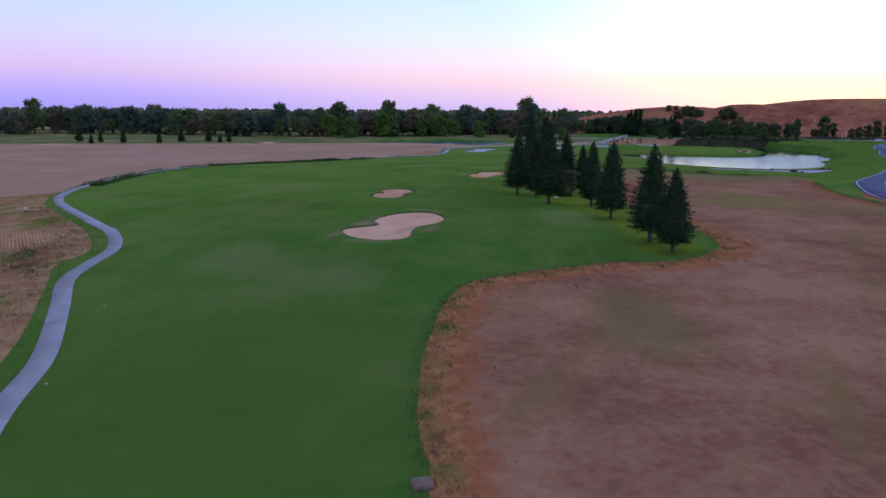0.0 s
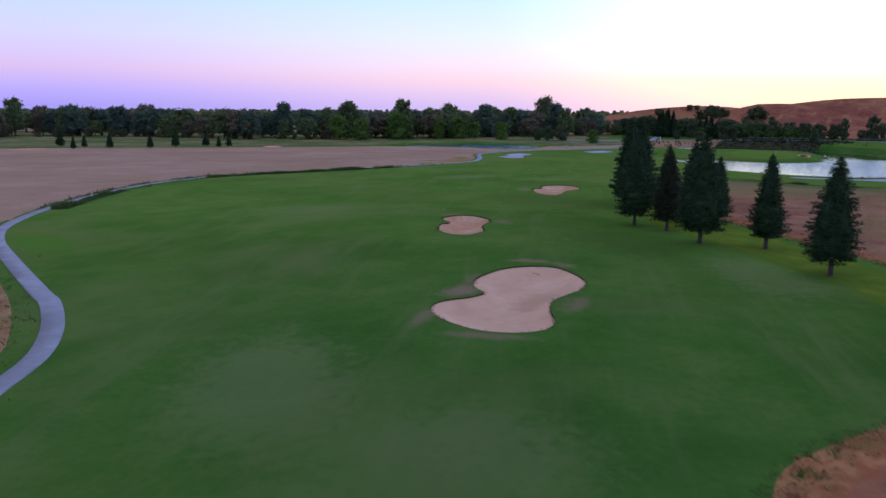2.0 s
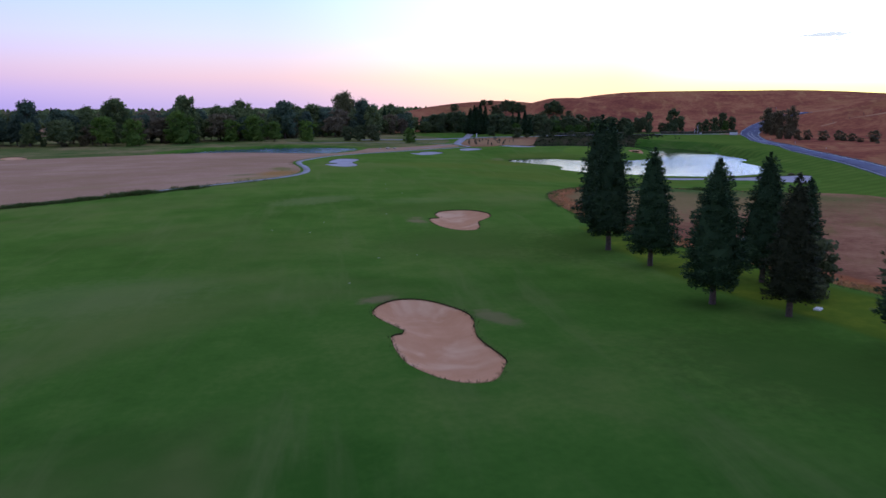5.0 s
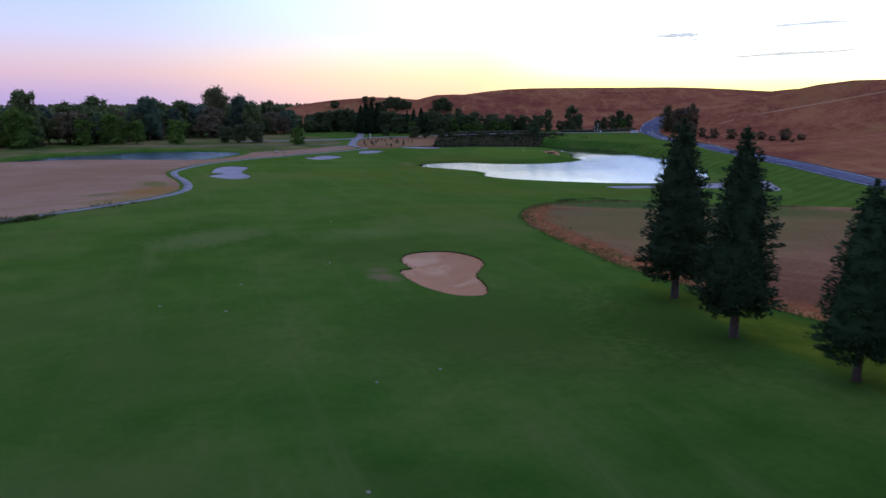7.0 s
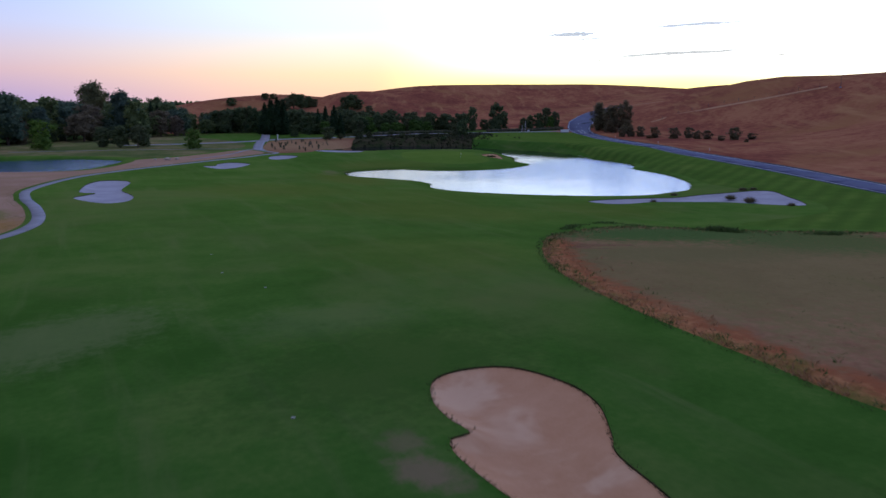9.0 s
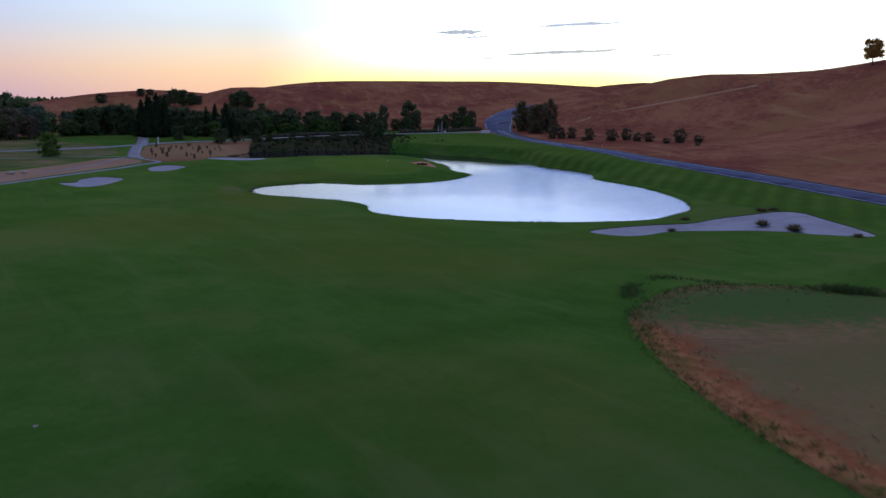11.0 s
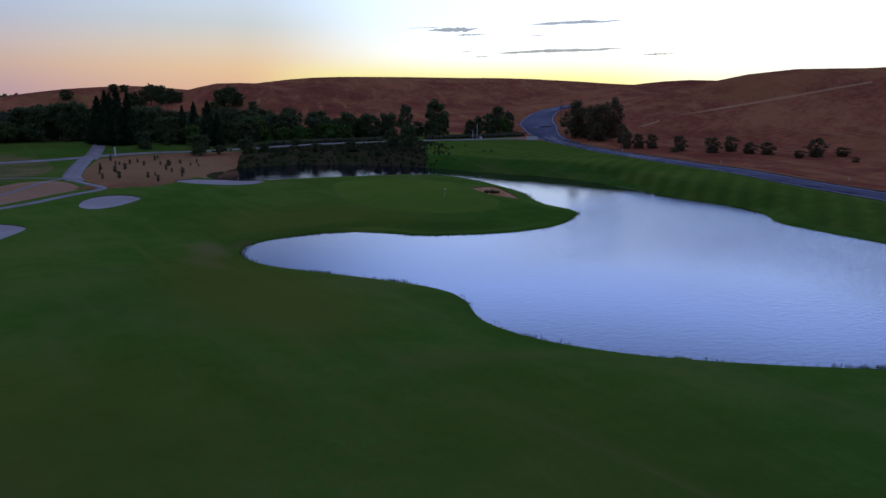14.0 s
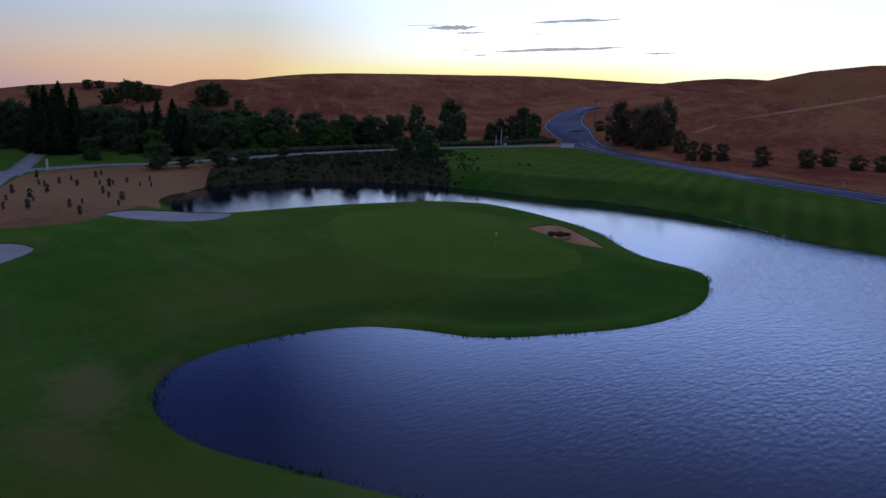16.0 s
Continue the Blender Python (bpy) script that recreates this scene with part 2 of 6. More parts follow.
M_TRACK_RIDGE = surface("worn_track_and_lit_ridge", [(0.3, (0.40, 0.21, 0.12)), (0.7, (0.48, 0.28, 0.16))], 0.1, 1.2, 0.95, 0.5, 0.4, 0.1)
M_FURROW = surface("turned_soil", [(0.3, (0.22, 0.115, 0.068)), (0.7, (0.29, 0.160, 0.095))], 0.3, 2.0, 0.95, 0.5, 0.4, 0.1)
M_GREEN = surface("putting_green", [(0.3, (0.068, 0.136, 0.020)), (0.7, (0.090, 0.158, 0.028))], 0.08, 5.0, 0.85, 0.15, 0.15, 0.02, sheen=0.13)
M_DRY = surface("dry_grass", [(0.3, (0.205, 0.090, 0.055)), (0.5, (0.290, 0.140, 0.082)), (0.7, (0.355, 0.190, 0.108))], 0.035, 1.2, 0.95, 0.6, 0.35, 0.12,
                patch=((0.220, 0.165, 0.058), 0.018, 0.52, 0.72), streaks=(62, 40.0, 6.0, (0.190, 0.140, 0.050), 0.52, 0.82),
                spots=[(140, 570, 40, 50, 0, (0.350, 0.225, 0.115), 0.7), (72, 268, 50, 40, 0, (0.205, 0.172, 0.068), 0.75), (84, 300, 18, 9, -20, (0.090, 0.145, 0.040), 0.9), (92, 296, 30, 13, -35, (0.085, 0.140, 0.040), 0.95), (98, 278, 16, 14, -35, (0.105, 0.145, 0.045), 0.8), (70, 283, 22, 9, -30, (0.170, 0.150, 0.060), 0.6), (106, 270, 10, 26, 20, (0.120, 0.140, 0.045), 0.6), (20, 75, 6, 14, 0, (0.150, 0.150, 0.050), 0.5)],
                rim=[((0.300, 0.108, 0.048), 0.35, 0.25, 0.80), ((0.430, 0.195, 0.085), 0.9, 0.60, 1.10), ((0.140, 0.125, 0.030), 0.22, 0.75, 1.25)])
M_DIRT = surface("bare_dirt", [(0.3, (0.245, 0.125, 0.062)), (0.5, (0.335, 0.190, 0.095)), (0.7, (0.400, 0.250, 0.125))], 0.05, 1.2, 0.95, 0.7, 0.4, 0.12,
                 patch=((0.150, 0.155, 0.035), 0.06, 0.50, 0.66))
M_FIELD = surface("stubble_field", [(0.3, (0.345, 0.215, 0.128)), (0.5, (0.395, 0.240, 0.160)), (0.7, (0.455, 0.290, 0.196))], 0.02, 1.0, 0.95, 0.6, 0.3, 0.12,
                  streaks=(8, 60.0, 8.0, (0.360, 0.235, 0.135), 0.46, 0.74),
                  spots=[(-11, 352, 7, 11, -25, (0.350, 0.200, 0.070), 0.95), (-9, 368, 4, 10, 0, (0.170, 0.180, 0.045), 0.7), (-20, 339, 9, 4, 30, (0.300, 0.230, 0.085), 0.7), (-22, 350, 6, 3, 10, (0.150, 0.175, 0.060), 0.6), (-45, 90, 4, 22, 18, (0.330, 0.230, 0.080), 0.7)])
M_HILL = surface("hill_grass", [(0.3, (0.205, 0.066, 0.046)), (0.5, (0.295, 0.106, 0.062)), (0.7, (0.395, 0.170, 0.088))], 0.014, 0.35, 0.95, 0.8, 0.40, 0.5,
                 patch=((0.335, 0.155, 0.070), 0.013, 0.52, 0.72), streaks=(58, 60.0, 9.0, (0.425, 0.215, 0.100), 0.50, 0.78))
M_SAND = surface("bunker_sand", [(0.3, (0.50, 0.258, 0.138)), (0.7, (0.58, 0.320, 0.185))], 0.12, 6.0, 0.95, 0.4, 0.2, 0.03, patch=((0.64, 0.40, 0.25), 0.11, 0.50, 0.66))
M_SAND_LIGHT = surface("light_bunker_sand", [(0.3, (0.63, 0.375, 0.235)), (0.7, (0.73, 0.46, 0.30))], 0.12, 6.0, 0.95, 0.4, 0.2, 0.03, spots=[(-6.2, 125.0, 4.6, 1.9, 52, (0.50, 0.31, 0.185), 0.85), (-2.6, 129.0, 2.0, 3.0, -20, (0.56, 0.34, 0.21), 0.5)])
M_SAND_PALE = surface("pale_sand", [(0.3, (0.345, 0.335, 0.375)), (0.7, (0.45, 0.435, 0.475))], 0.12, 6.0, 0.95, 0.4, 0.2, 0.03)
M_LIP = surface("bunker_lip_turf", [(0.3, (0.045, 0.050, 0.020)), (0.7, (0.090, 0.075, 0.040))], 0.5, 6.0, 0.95, 0.6, 0.4, 0.05)
M_CONCRETE = surface("path_concrete", [(0.3, (0.22, 0.215, 0.23)), (0.7, (0.31, 0.30, 0.32))], 0.2, 8.0, 0.8, 0.2, 0.25, 0.01, gloss=0.3)
M_ASPHALT = surface("asphalt", [(0.3, (0.038, 0.038, 0.084)), (0.7, (0.058, 0.058, 0.116))], 0.08, 9.0, 0.75, 0.3, 0.3, 0.01, gloss=0.12)
M_PATCHED = surface("fresh_asphalt", [(0.3, (0.030, 0.030, 0.034)), (0.7, (0.045, 0.045, 0.05))], 0.2, 9.0, 0.75, 0.3, 0.3, 0.01)
M_PAINT = plain("road_paint", (0.62, 0.62, 0.60), 0.7)
M_PLATE = plain("pale_plate", (0.26, 0.27, 0.20), 0.7)
M_WHITE = plain("white_paint", (0.72, 0.72, 0.72), 0.55, vary=0.1)
M_BARK = plain("bark", (0.10, 0.065, 0.045), 0.95, vary=0.4, scale=6.0)
M_PALE_BARK = plain("pale_bark", (0.30, 0.25, 0.21), 0.9, vary=0.3, scale=3.0)
M_WOOD = plain("weathered_wood", (0.13, 0.10, 0.08), 0.9, vary=0.35, scale=5.0)
M_CONIFER = foliage("redwood_needles", (0.026, 0.055, 0.026), (0.080, 0.140, 0.056), (0.046, 0.068, 0.034), 0.38)
M_RUSTY = foliage("browned_needles", (0.044, 0.046, 0.024), (0.096, 0.088, 0.044), (0.036, 0.056, 0.026))
M_OAK = foliage("oak_leaves", (0.046, 0.080, 0.037), (0.152, 0.208, 0.080), (0.140, 0.132, 0.070), 0.4)
# belt leaves are paler than M_OAK, distance haze lightened into their colour
M_BELT = foliage("hazed_olive_oak_leaves", (0.091, 0.133, 0.053), (0.259, 0.315, 0.119), (0.112, 0.147, 0.07), 0.45)
M_BELT_2 = foliage("hazed_brownish_oak_leaves", (0.133, 0.119, 0.07), (0.301, 0.259, 0.147), (0.168, 0.119, 0.098), 0.45)
M_BELT_3 = foliage("hazed_bluish_oak_leaves", (0.063, 0.109, 0.07), (0.182, 0.252, 0.147), (0.084, 0.119, 0.105), 0.45)
M_GUM = foliage("gum_leaves", (0.108, 0.126, 0.055), (0.252, 0.264, 0.120), (0.156, 0.156, 0.078))
M_FRESH = foliage("fresh_leaves", (0.085, 0.160, 0.028), (0.205, 0.315, 0.064), (0.110, 0.180, 0.044), 0.45)
M_LEAFY = foliage("leafy_green", (0.050, 0.105, 0.020), (0.130, 0.225, 0.048), (0.075, 0.140, 0.030))
M_BUSH = foliage("bush_leaves", (0.081, 0.098, 0.057), (0.213, 0.218, 0.127), (0.172, 0.132, 0.098), 0.45)
M_STRAW = foliage("dry_weeds", (0.260, 0.120, 0.055), (0.460, 0.260, 0.130), (0.30, 0.18, 0.08))
M_WEED = foliage("green_weeds", (0.060, 0.105, 0.026), (0.150, 0.175, 0.055))
M_SCRUB = foliage("scrub_twigs", (0.036, 0.046, 0.020), (0.088, 0.078, 0.048), (0.048, 0.070, 0.024))
M_DUSKY = foliage("dusky_leaves", (0.105, 0.098, 0.050), (0.240, 0.210, 0.112), (0.160, 0.118, 0.070), 0.55)
M_REED = foliage("reeds", (0.030, 0.055, 0.016), (0.075, 0.095, 0.030))


def water_material(name, rip_low, rip_high, body):
    m, g, b = material(name)
    at = g.add("ShaderNodeTexCoord").outputs["Object"]
    rip = g.add("ShaderNodeMapping")
    rip.inputs["Scale"].default_value = (1.0, 2.4, 1.0)
    rip.inputs["Rotation"].default_value[2] = radians(38)
    g.link(at, rip.inputs[0])
    n1 = g.math("ADD", g.noise(rip.outputs[0], 1.0, 3.0, 0.60), g.math("MULTIPLY", g.noise(rip.outputs[0], 2.9, 2.0, 0.6), 0.14))
    n2 = g.noise(at, 0.022, 2.0, 0.5)
    sep = g.add("ShaderNodeSeparateXYZ")
    g.link(at, sep.inputs[0])
    f = g.add("ShaderNodeMapRange", interpolation_type="SMOOTHSTEP")      # calm in the lee of the near bank
    f.inputs[1].default_value, f.inputs[2].default_value = 112.0, 184.0
    f.inputs[3].default_value, f.inputs[4].default_value = rip_low, rip_high
    north = g.math("MULTIPLY", g.math("MAXIMUM", g.math("SUBTRACT", sep.outputs[1], 440.0), 0.0), 4.2)
    g.link(g.math("SUBTRACT", g.math("ADD", sep.outputs[0], g.math("MULTIPLY", g.math("SUBTRACT", n2, 0.5), 80.0)), north), f.inputs[0])
    bp = g.add("ShaderNodeBump")
    bp.inputs["Distance"].default_value = 0.21
    g.link(f.outputs[0], bp.inputs["Strength"])
    g.link(n1, bp.inputs["Height"])
    g.link(bp.outputs[0], b.inputs["Normal"])
    b.inputs["Base Color"].default_value = (*body, 1)
    b.inputs["Roughness"].default_value = 0.02
    b.inputs["IOR"].default_value = 1.33
    b.inputs["Specular IOR Level"].default_value = 0.5
    return m


M_WATER = water_material("pond_water", 0.08, 0.42, (0.002, 0.005, 0.020))
M_WATER_2 = water_material("breezy_water", 0.48, 0.48, (0.008, 0.026, 0.090))
def cloud_material(name="cloud", tint=(0.26, 0.265, 0.32), clearness=0.56):
    m, g, b = material(name)
    b.inputs["Base Color"].default_value = (*tint, 1)
    b.inputs["Roughness"].default_value = 1.0
    thin = g.add("ShaderNodeBsdfTranslucent")
    thin.inputs[0].default_value = (*tint, 1)
    mix = g.add("ShaderNodeMixShader")
    mix.inputs[0].default_value = 0.65
    g.link(b.outputs[0], mix.inputs[1])
    g.link(thin.outputs[0], mix.inputs[2])
    out = [n for n in g.t.nodes if n.type == "OUTPUT_MATERIAL"][0]
    clear = g.add("ShaderNodeBsdfTransparent")
    veil = g.add("ShaderNodeMixShader")
    veil.inputs[0].default_value = clearness
    g.link(mix.outputs[0], veil.inputs[1])
    g.link(clear.outputs[0], veil.inputs[2])
    g.link(veil.outputs[0], out.inputs[0])
    return m


M_CLOUD = cloud_material()


# ---------------------------------------------------------------- small builders
def mesh(name, verts, faces, mats, which=None, smooth=False):
    me = bpy.data.meshes.new(name)
    me.from_pydata([tuple(v) for v in verts], [], [tuple(f) for f in faces])
    for m in (mats if isinstance(mats, (list, tuple)) else [mats]):
        me.materials.append(m)
    if which is not None:
        me.polygons.foreach_set("material_index", np.asarray(which, dtype=np.int32))
    if smooth:
        me.polygons.foreach_set("use_smooth", np.ones(len(me.polygons), dtype=bool))
    me.update()
    return me


def child(name, me, parent, label=""):
    ob = new(name, me)
    ob.parent = parent
    if label:
        ob["label"] = label
    return ob


def empty(name, m=None):
    ob = new(name)
    if m is not None:
        ob.matrix_basis = m
    return ob


class Soup:
    """Collects pieces of one mesh."""

    def __init__(self):
        self.v, self.f, self.m = [], [], []

    def add(self, verts, faces, mat=0):
        k = len(self.v)
        self.v.extend(verts)
        self.f.extend(tuple(i + k for i in f) for f in faces)
        self.m.extend([mat] * len(faces))

    def tube(self, points, radii, sides=7, mat=0):
        pts = [Vector(p) for p in points]
        rings = []
        for i, p in enumerate(pts):
            d = (pts[min(i + 1, len(pts) - 1)] - pts[max(i - 1, 0)]).normalized()
            side = d.cross(Vector((0.3, 1, 0.2))).normalized()
            up = side.cross(d)
            rings.append([p + (side * math.cos(a) + up * math.sin(a)) * radii[i] for a in (2 * math.pi * k / sides for k in range(sides))])
        v = [q for r in rings for q in r]
        f = []
        for i in range(len(rings) - 1):
            for k in range(sides):
                a, b = i * sides + k, i * sides + (k + 1) % sides
                f.append((a, b, b + sides, a + sides))
        f.append(tuple(range(sides))[::-1])
        f.append(tuple(range(len(v) - sides, len(v))))
        self.add(v, f, mat)

    def box(self, lo, hi, mat=0, bevel=0.02):
        x0, y0, z0 = lo
        x1, y1, z1 = hi
        e = min(bevel, (x1 - x0) / 3, (y1 - y0) / 3, (z1 - z0) / 3)
        ring = lambda z, q: [(x0 + q, y0 + q, z), (x1 - q, y0 + q, z), (x1 - q, y1 - q, z), (x0 + q, y1 - q, z)]
        v = ring(z0, 0) + ring(z1 - e, 0) + ring(z1, e)
        f = [(3, 2, 1, 0), (8, 9, 10, 11)]
        for i in (0, 4):
            f += [(i + k, i + (k + 1) % 4, i + 4 + (k + 1) % 4, i + 4 + k) for k in range(4)]
        self.add(v, f, mat)

    def made(self, name, mats, smooth=False):
        return mesh(name, self.v, self.f, mats, self.m, smooth)


# ---------------------------------------------------------------- the plan
def curve(points, closed=True, step=1.0):
    """A smooth line through the points, in steps of about that many metres."""
    p = np.array(points, float)
    n, out = len(p), []
    for i in range(n if closed else n - 1):
        a, b, c, d = (p[(i + k) % n] if closed else p[min(max(i + k, 0), n - 1)] for k in (-1, 0, 1, 2))
        m = max(1, int(np.linalg.norm(c - b) / step))
        for s in np.arange(m) / m:
            out.append(0.5 * (2 * b + (c - a) * s + (2 * a - 5 * b + 4 * c - d) * s * s + (3 * b - a - 3 * c + d) * s ** 3))
    if not closed:
        out.append(p[-1])
    return np.array(out)


def ribbon(line, width):
    """The outline of a strip along a line."""
    d = np.gradient(line, axis=0)
    d /= np.linalg.norm(d, axis=1)[:, None]
    n = np.stack([-d[:, 1], d[:, 0]], 1) * (np.asarray(width).reshape(-1, 1) / 2)
    return np.concatenate([line + n, (line - n)[::-1]])


def inside(poly, x, y):
    x, y = np.asarray(x), np.asarray(y)
    res = np.zeros(x.shape, bool)
    lo, hi = poly.min(0), poly.max(0)
    sel = (x >= lo[0]) & (x <= hi[0]) & (y >= lo[1]) & (y <= hi[1])
    if not sel.any():
        return res
    xs, ys = x[sel], y[sel]
    r = np.zeros(xs.shape, bool)
    a, b = poly, np.roll(poly, -1, 0)
    for (x0, y0), (x1, y1) in zip(a, b):
        if y0 == y1:
            continue
        hit = ((y0 > ys) != (y1 > ys)) & (xs < (x1 - x0) * (ys - y0) / (y1 - y0) + x0)
        r ^= hit
    res[sel] = r
    return res


def distance(poly, x, y, reach=40.0):
    """How far points lie from a closed line, no further than reach."""
    x, y = np.asarray(x, float), np.asarray(y, float)
    d = np.full(x.shape, reach)
    lo, hi = poly.min(0) - reach, poly.max(0) + reach
    sel = (x > lo[0]) & (x < hi[0]) & (y > lo[1]) & (y < hi[1])
    if not sel.any():
        return d
    px = np.stack([x[sel], y[sel]], 1)
    best = np.full(len(px), reach)
    for a, b in zip(poly, np.roll(poly, -1, 0)):
        e = b - a
        t = np.clip(((px - a) @ e) / (e @ e + 1e-9), 0, 1)
        best = np.minimum(best, np.linalg.norm(px - a - t[:, None] * e, axis=1))
    d[sel] = best
    return d


def step01(v):
    v = np.clip(v, 0, 1)
    return v * v * (3 - 2 * v)


# rises and hollows of the course: x, y, reach, height
KNOLLS = [(-10, 148, 70, 3.6), (20, 190, 50, -0.57), (40, 270, 60, 0.84), (0, 370, 60, 1.4), (110, 330, 70, -3.37), (170, 370, 60, -2.5), (140, 440, 60, -4.97),
          (80, 480, 60, -1.0), (130, 560, 70, -2.27), (320, 560, 90, -1.7), (-80, 480, 90, -0.36), (-60, 110, 60, -1.19), (40, 420, 60, -1.03), (220, 420, 70, -0.84), (-4, 140, 14, 0.4)]
# hills: x, y, two reaches, turn in degrees, height
HILLS = [(486.8, 398.9, 71.8, 154.0, 16.7, 35.7), (480.7, 556.3, 90.7, 68.1, -23.5, 18.3), (533.1, 656.9, 141.1, 69.3, -27.0, 13.7), (658.9, 741.2, 120.7, 198.2, -9.7, 27.9),
         (484.5, 926.2, 174.4, 128.1, -18.6, 35.0), (325.5, 887.3, 41.3, 72.6, -6.9, 12.6), (279.2, 1042.1, 121.0, 49.7, 16.3, 20.0), (342.6, 253.4, 77.7, 118.7, -1.7, 19.8),
         (446.0, 261.4, 119.2, 126.5, -0.4, 31.1)]
WATER, WATER_2 = -5.2, -1.5

POND = curve([(103.5, 453), (107, 457.8), (110.5, 459.6), (114, 460.5), (118.5, 460.5), (124, 459.5), (129, 457), (132.5, 452.3), (135, 447.2), (138, 444.2), (142, 441.8), (150, 437.9), (157, 436.5), (165, 437.2),
              (174.3, 441), (181.5, 446.5), (185, 458.5), (198, 478), (203, 493), (203.5, 507), (195, 520.5), (180, 526.5), (164, 529.5), (151, 532.5), (147, 544), (154, 562), (168, 578), (185, 581), (205, 573), (219, 555),
              (224, 534), (227, 512), (231, 498), (231.5, 483), (227.5, 468), (219, 449), (216.5, 433), (210, 417.5), (200, 409), (196, 399.5), (190, 383), (178, 366), (170, 358.5), (162.5, 354), (150.5, 352),
              (141.5, 352.7), (133.5, 357), (125.5, 363.2), (118.5, 370.6), (112, 379), (108, 386), (105.6, 394), (106.2, 402), (110.8, 409.8), (112, 416), (109.7, 424.5), (105.8, 434), (103, 441), (102.2, 447)], True, 1.2)
POND_2 = curve([(-52, 501), (-47, 494), (-34, 494.5), (-20, 492.5), (-5, 486.5), (8, 481), (19.5, 478.5), (28, 486), (36, 498), (41, 508), (41.5, 515), (36, 524), (26, 532), (14, 535.5), (-2, 536), (-12, 533), (-23, 528), (-36, 520)], True, 2.0)
B1 = curve([(-12.4, 130.8), (-11.1, 133.2), (-8.8, 135.6), (-5.6, 136.7), (-2.7, 136.0), (-1.0, 132.8), (-0.4, 129.6), (-1.6, 126.5), (-3.4, 124.6), (-5.0, 122.5), (-5.6, 119.5), (-5.6, 116.4), (-6.8, 114.0),
            (-9.6, 113.3), (-12.5, 114.0), (-15.0, 116.2), (-16.6, 118.8), (-17.0, 121.2), (-16.3, 122.9), (-14.8, 123.8), (-13.1, 124.4), (-11.6, 125.8), (-12.5, 127.9)], True, 0.5)
B2 = curve([(-16.2, 181.9), (-13.4, 186.6), (-10.3, 186.0), (-8.2, 181.4), (-7.9, 177.4), (-9.5, 171.3), (-9.5, 165.2), (-10.3, 163.2), (-12.2, 160.6), (-14.6, 161.5), (-16.4, 165.0),
            (-16.8, 169.0), (-16.2, 173.8), (-14.9, 174.9)], True, 0.5)
B3 = np.array((-0.12, -0.4)) + curve([(10.6, 254.4), (12.8, 257.6), (15.9, 258.2), (19.2, 256.5), (20.4, 251.8), (19.5, 247.7), (16.7, 243.7), (15.0, 241.6), (13.6, 236.8), (12.1, 233.6), (10.7, 232.6), (8.9, 233.4),
            (7.7, 235.5), (6.8, 240.1), (7.2, 246.4), (8.3, 248.8), (9.7, 248.8), (9.8, 251.3)], True, 0.5)
B4 = curve([(8.1, 390.7), (11.5, 396.2), (13.9, 399.8), (11.9, 402.6), (11.8, 408), (16.8, 428.5), (22.5, 438.3), (28, 432), (21, 407), (20.2, 395), (19.3, 386), (16.2, 377.7), (12, 375.7), (9, 382)], True, 0.8)
B5 = curve([(62, 480), (66.9, 481.6), (70, 488), (76.9, 492.6), (81.3, 487), (77.5, 480), (69.5, 471), (64, 470)], True, 0.8)
B6 = curve([(96.3, 506.3), (99.9, 514.4), (105.5, 519), (110, 517.8), (111.3, 512.6), (108, 507.7), (101.4, 502.4), (97, 502)], True, 0.8)
B7 = curve([(130, 537), (135.3, 538), (140, 533), (144, 527), (148, 523), (143.5, 519), (137, 521), (131.5, 529)], True, 0.8)
B8 = curve([(182.7, 479.6), (187.3, 478), (187, 473.3), (181, 462.6), (178.3, 466.2), (179.5, 472.4)], True, 0.5)
B9 = curve([(119, 349), (122, 351), (129, 350.2), (137, 347), (144, 342.5), (152, 341.5), (160, 338.5), (167, 335), (167, 330), (161, 323), (152, 313), (146, 309), (143.5, 317), (142.5, 326),
            (138, 333), (131.5, 339.5), (124.5, 340.5), (120, 343)], True, 0.8)
B10 = curve([(-118, 478), (-116, 488), (-112, 488), (-107, 478), (-105.5, 470), (-109, 466), (-114, 470)], True, 1.5)
B11 = curve([(-234, 430), (-232, 442), (-226, 446), (-219, 442), (-216, 432), (-219, 422), (-227, 421)], True, 1.5)
BUNKERS = [(B1, 0.75), (B2, 0.7), (B3, 0.6), (B4, 0.5), (B5, 0.5), (B6, 0.5), (B7, 0.35), (B8, 1.3), (B9, 0.35), (B10, 0.3), (B11, 0.2)]
PATH_LINE = curve([(-6, -40), (-14, -10), (-22, 18), (-28, 38), (-32.4, 52), (-35.4, 63.6), (-42.2, 80), (-47.6, 92.5), (-49.1, 102), (-49.7, 110), (-52.4, 118), (-57.2, 127), (-61, 132), (-74.6, 150.5), (-85.4, 166), (-92.5, 180), (-97, 197),
                   (-99, 212), (-100.5, 228), (-100, 247), (-98, 262), (-93, 275), (-84, 290), (-61.5, 305.5), (-42, 318), (-24, 329), (-12, 338), (-5, 347.5), (-2, 358.5), (-0.8, 375.5), (-0.5, 396),
                   (3, 419), (16.4, 449.6), (34.6, 470), (58, 490), (78, 506), (88, 513), (94.5, 518.5), (101.5, 524.5), (107.3, 528.5), (110.3, 533), (110.2, 538), (109.8, 546), (110.2, 555), (113.5, 565.5), (118, 577), (125, 594), (131, 607)], False, 1.5)
SPUR_LINE = curve([(110, 557), (105, 561), (100, 563.5), (90, 566), (68, 566), (40, 567), (10, 570)], False, 1.5)
SPUR_2_LINE = curve([(109, 557), (104, 553.5), (100, 548), (96, 541.5), (88, 530), (79, 520), (66, 508)], False, 1.5)
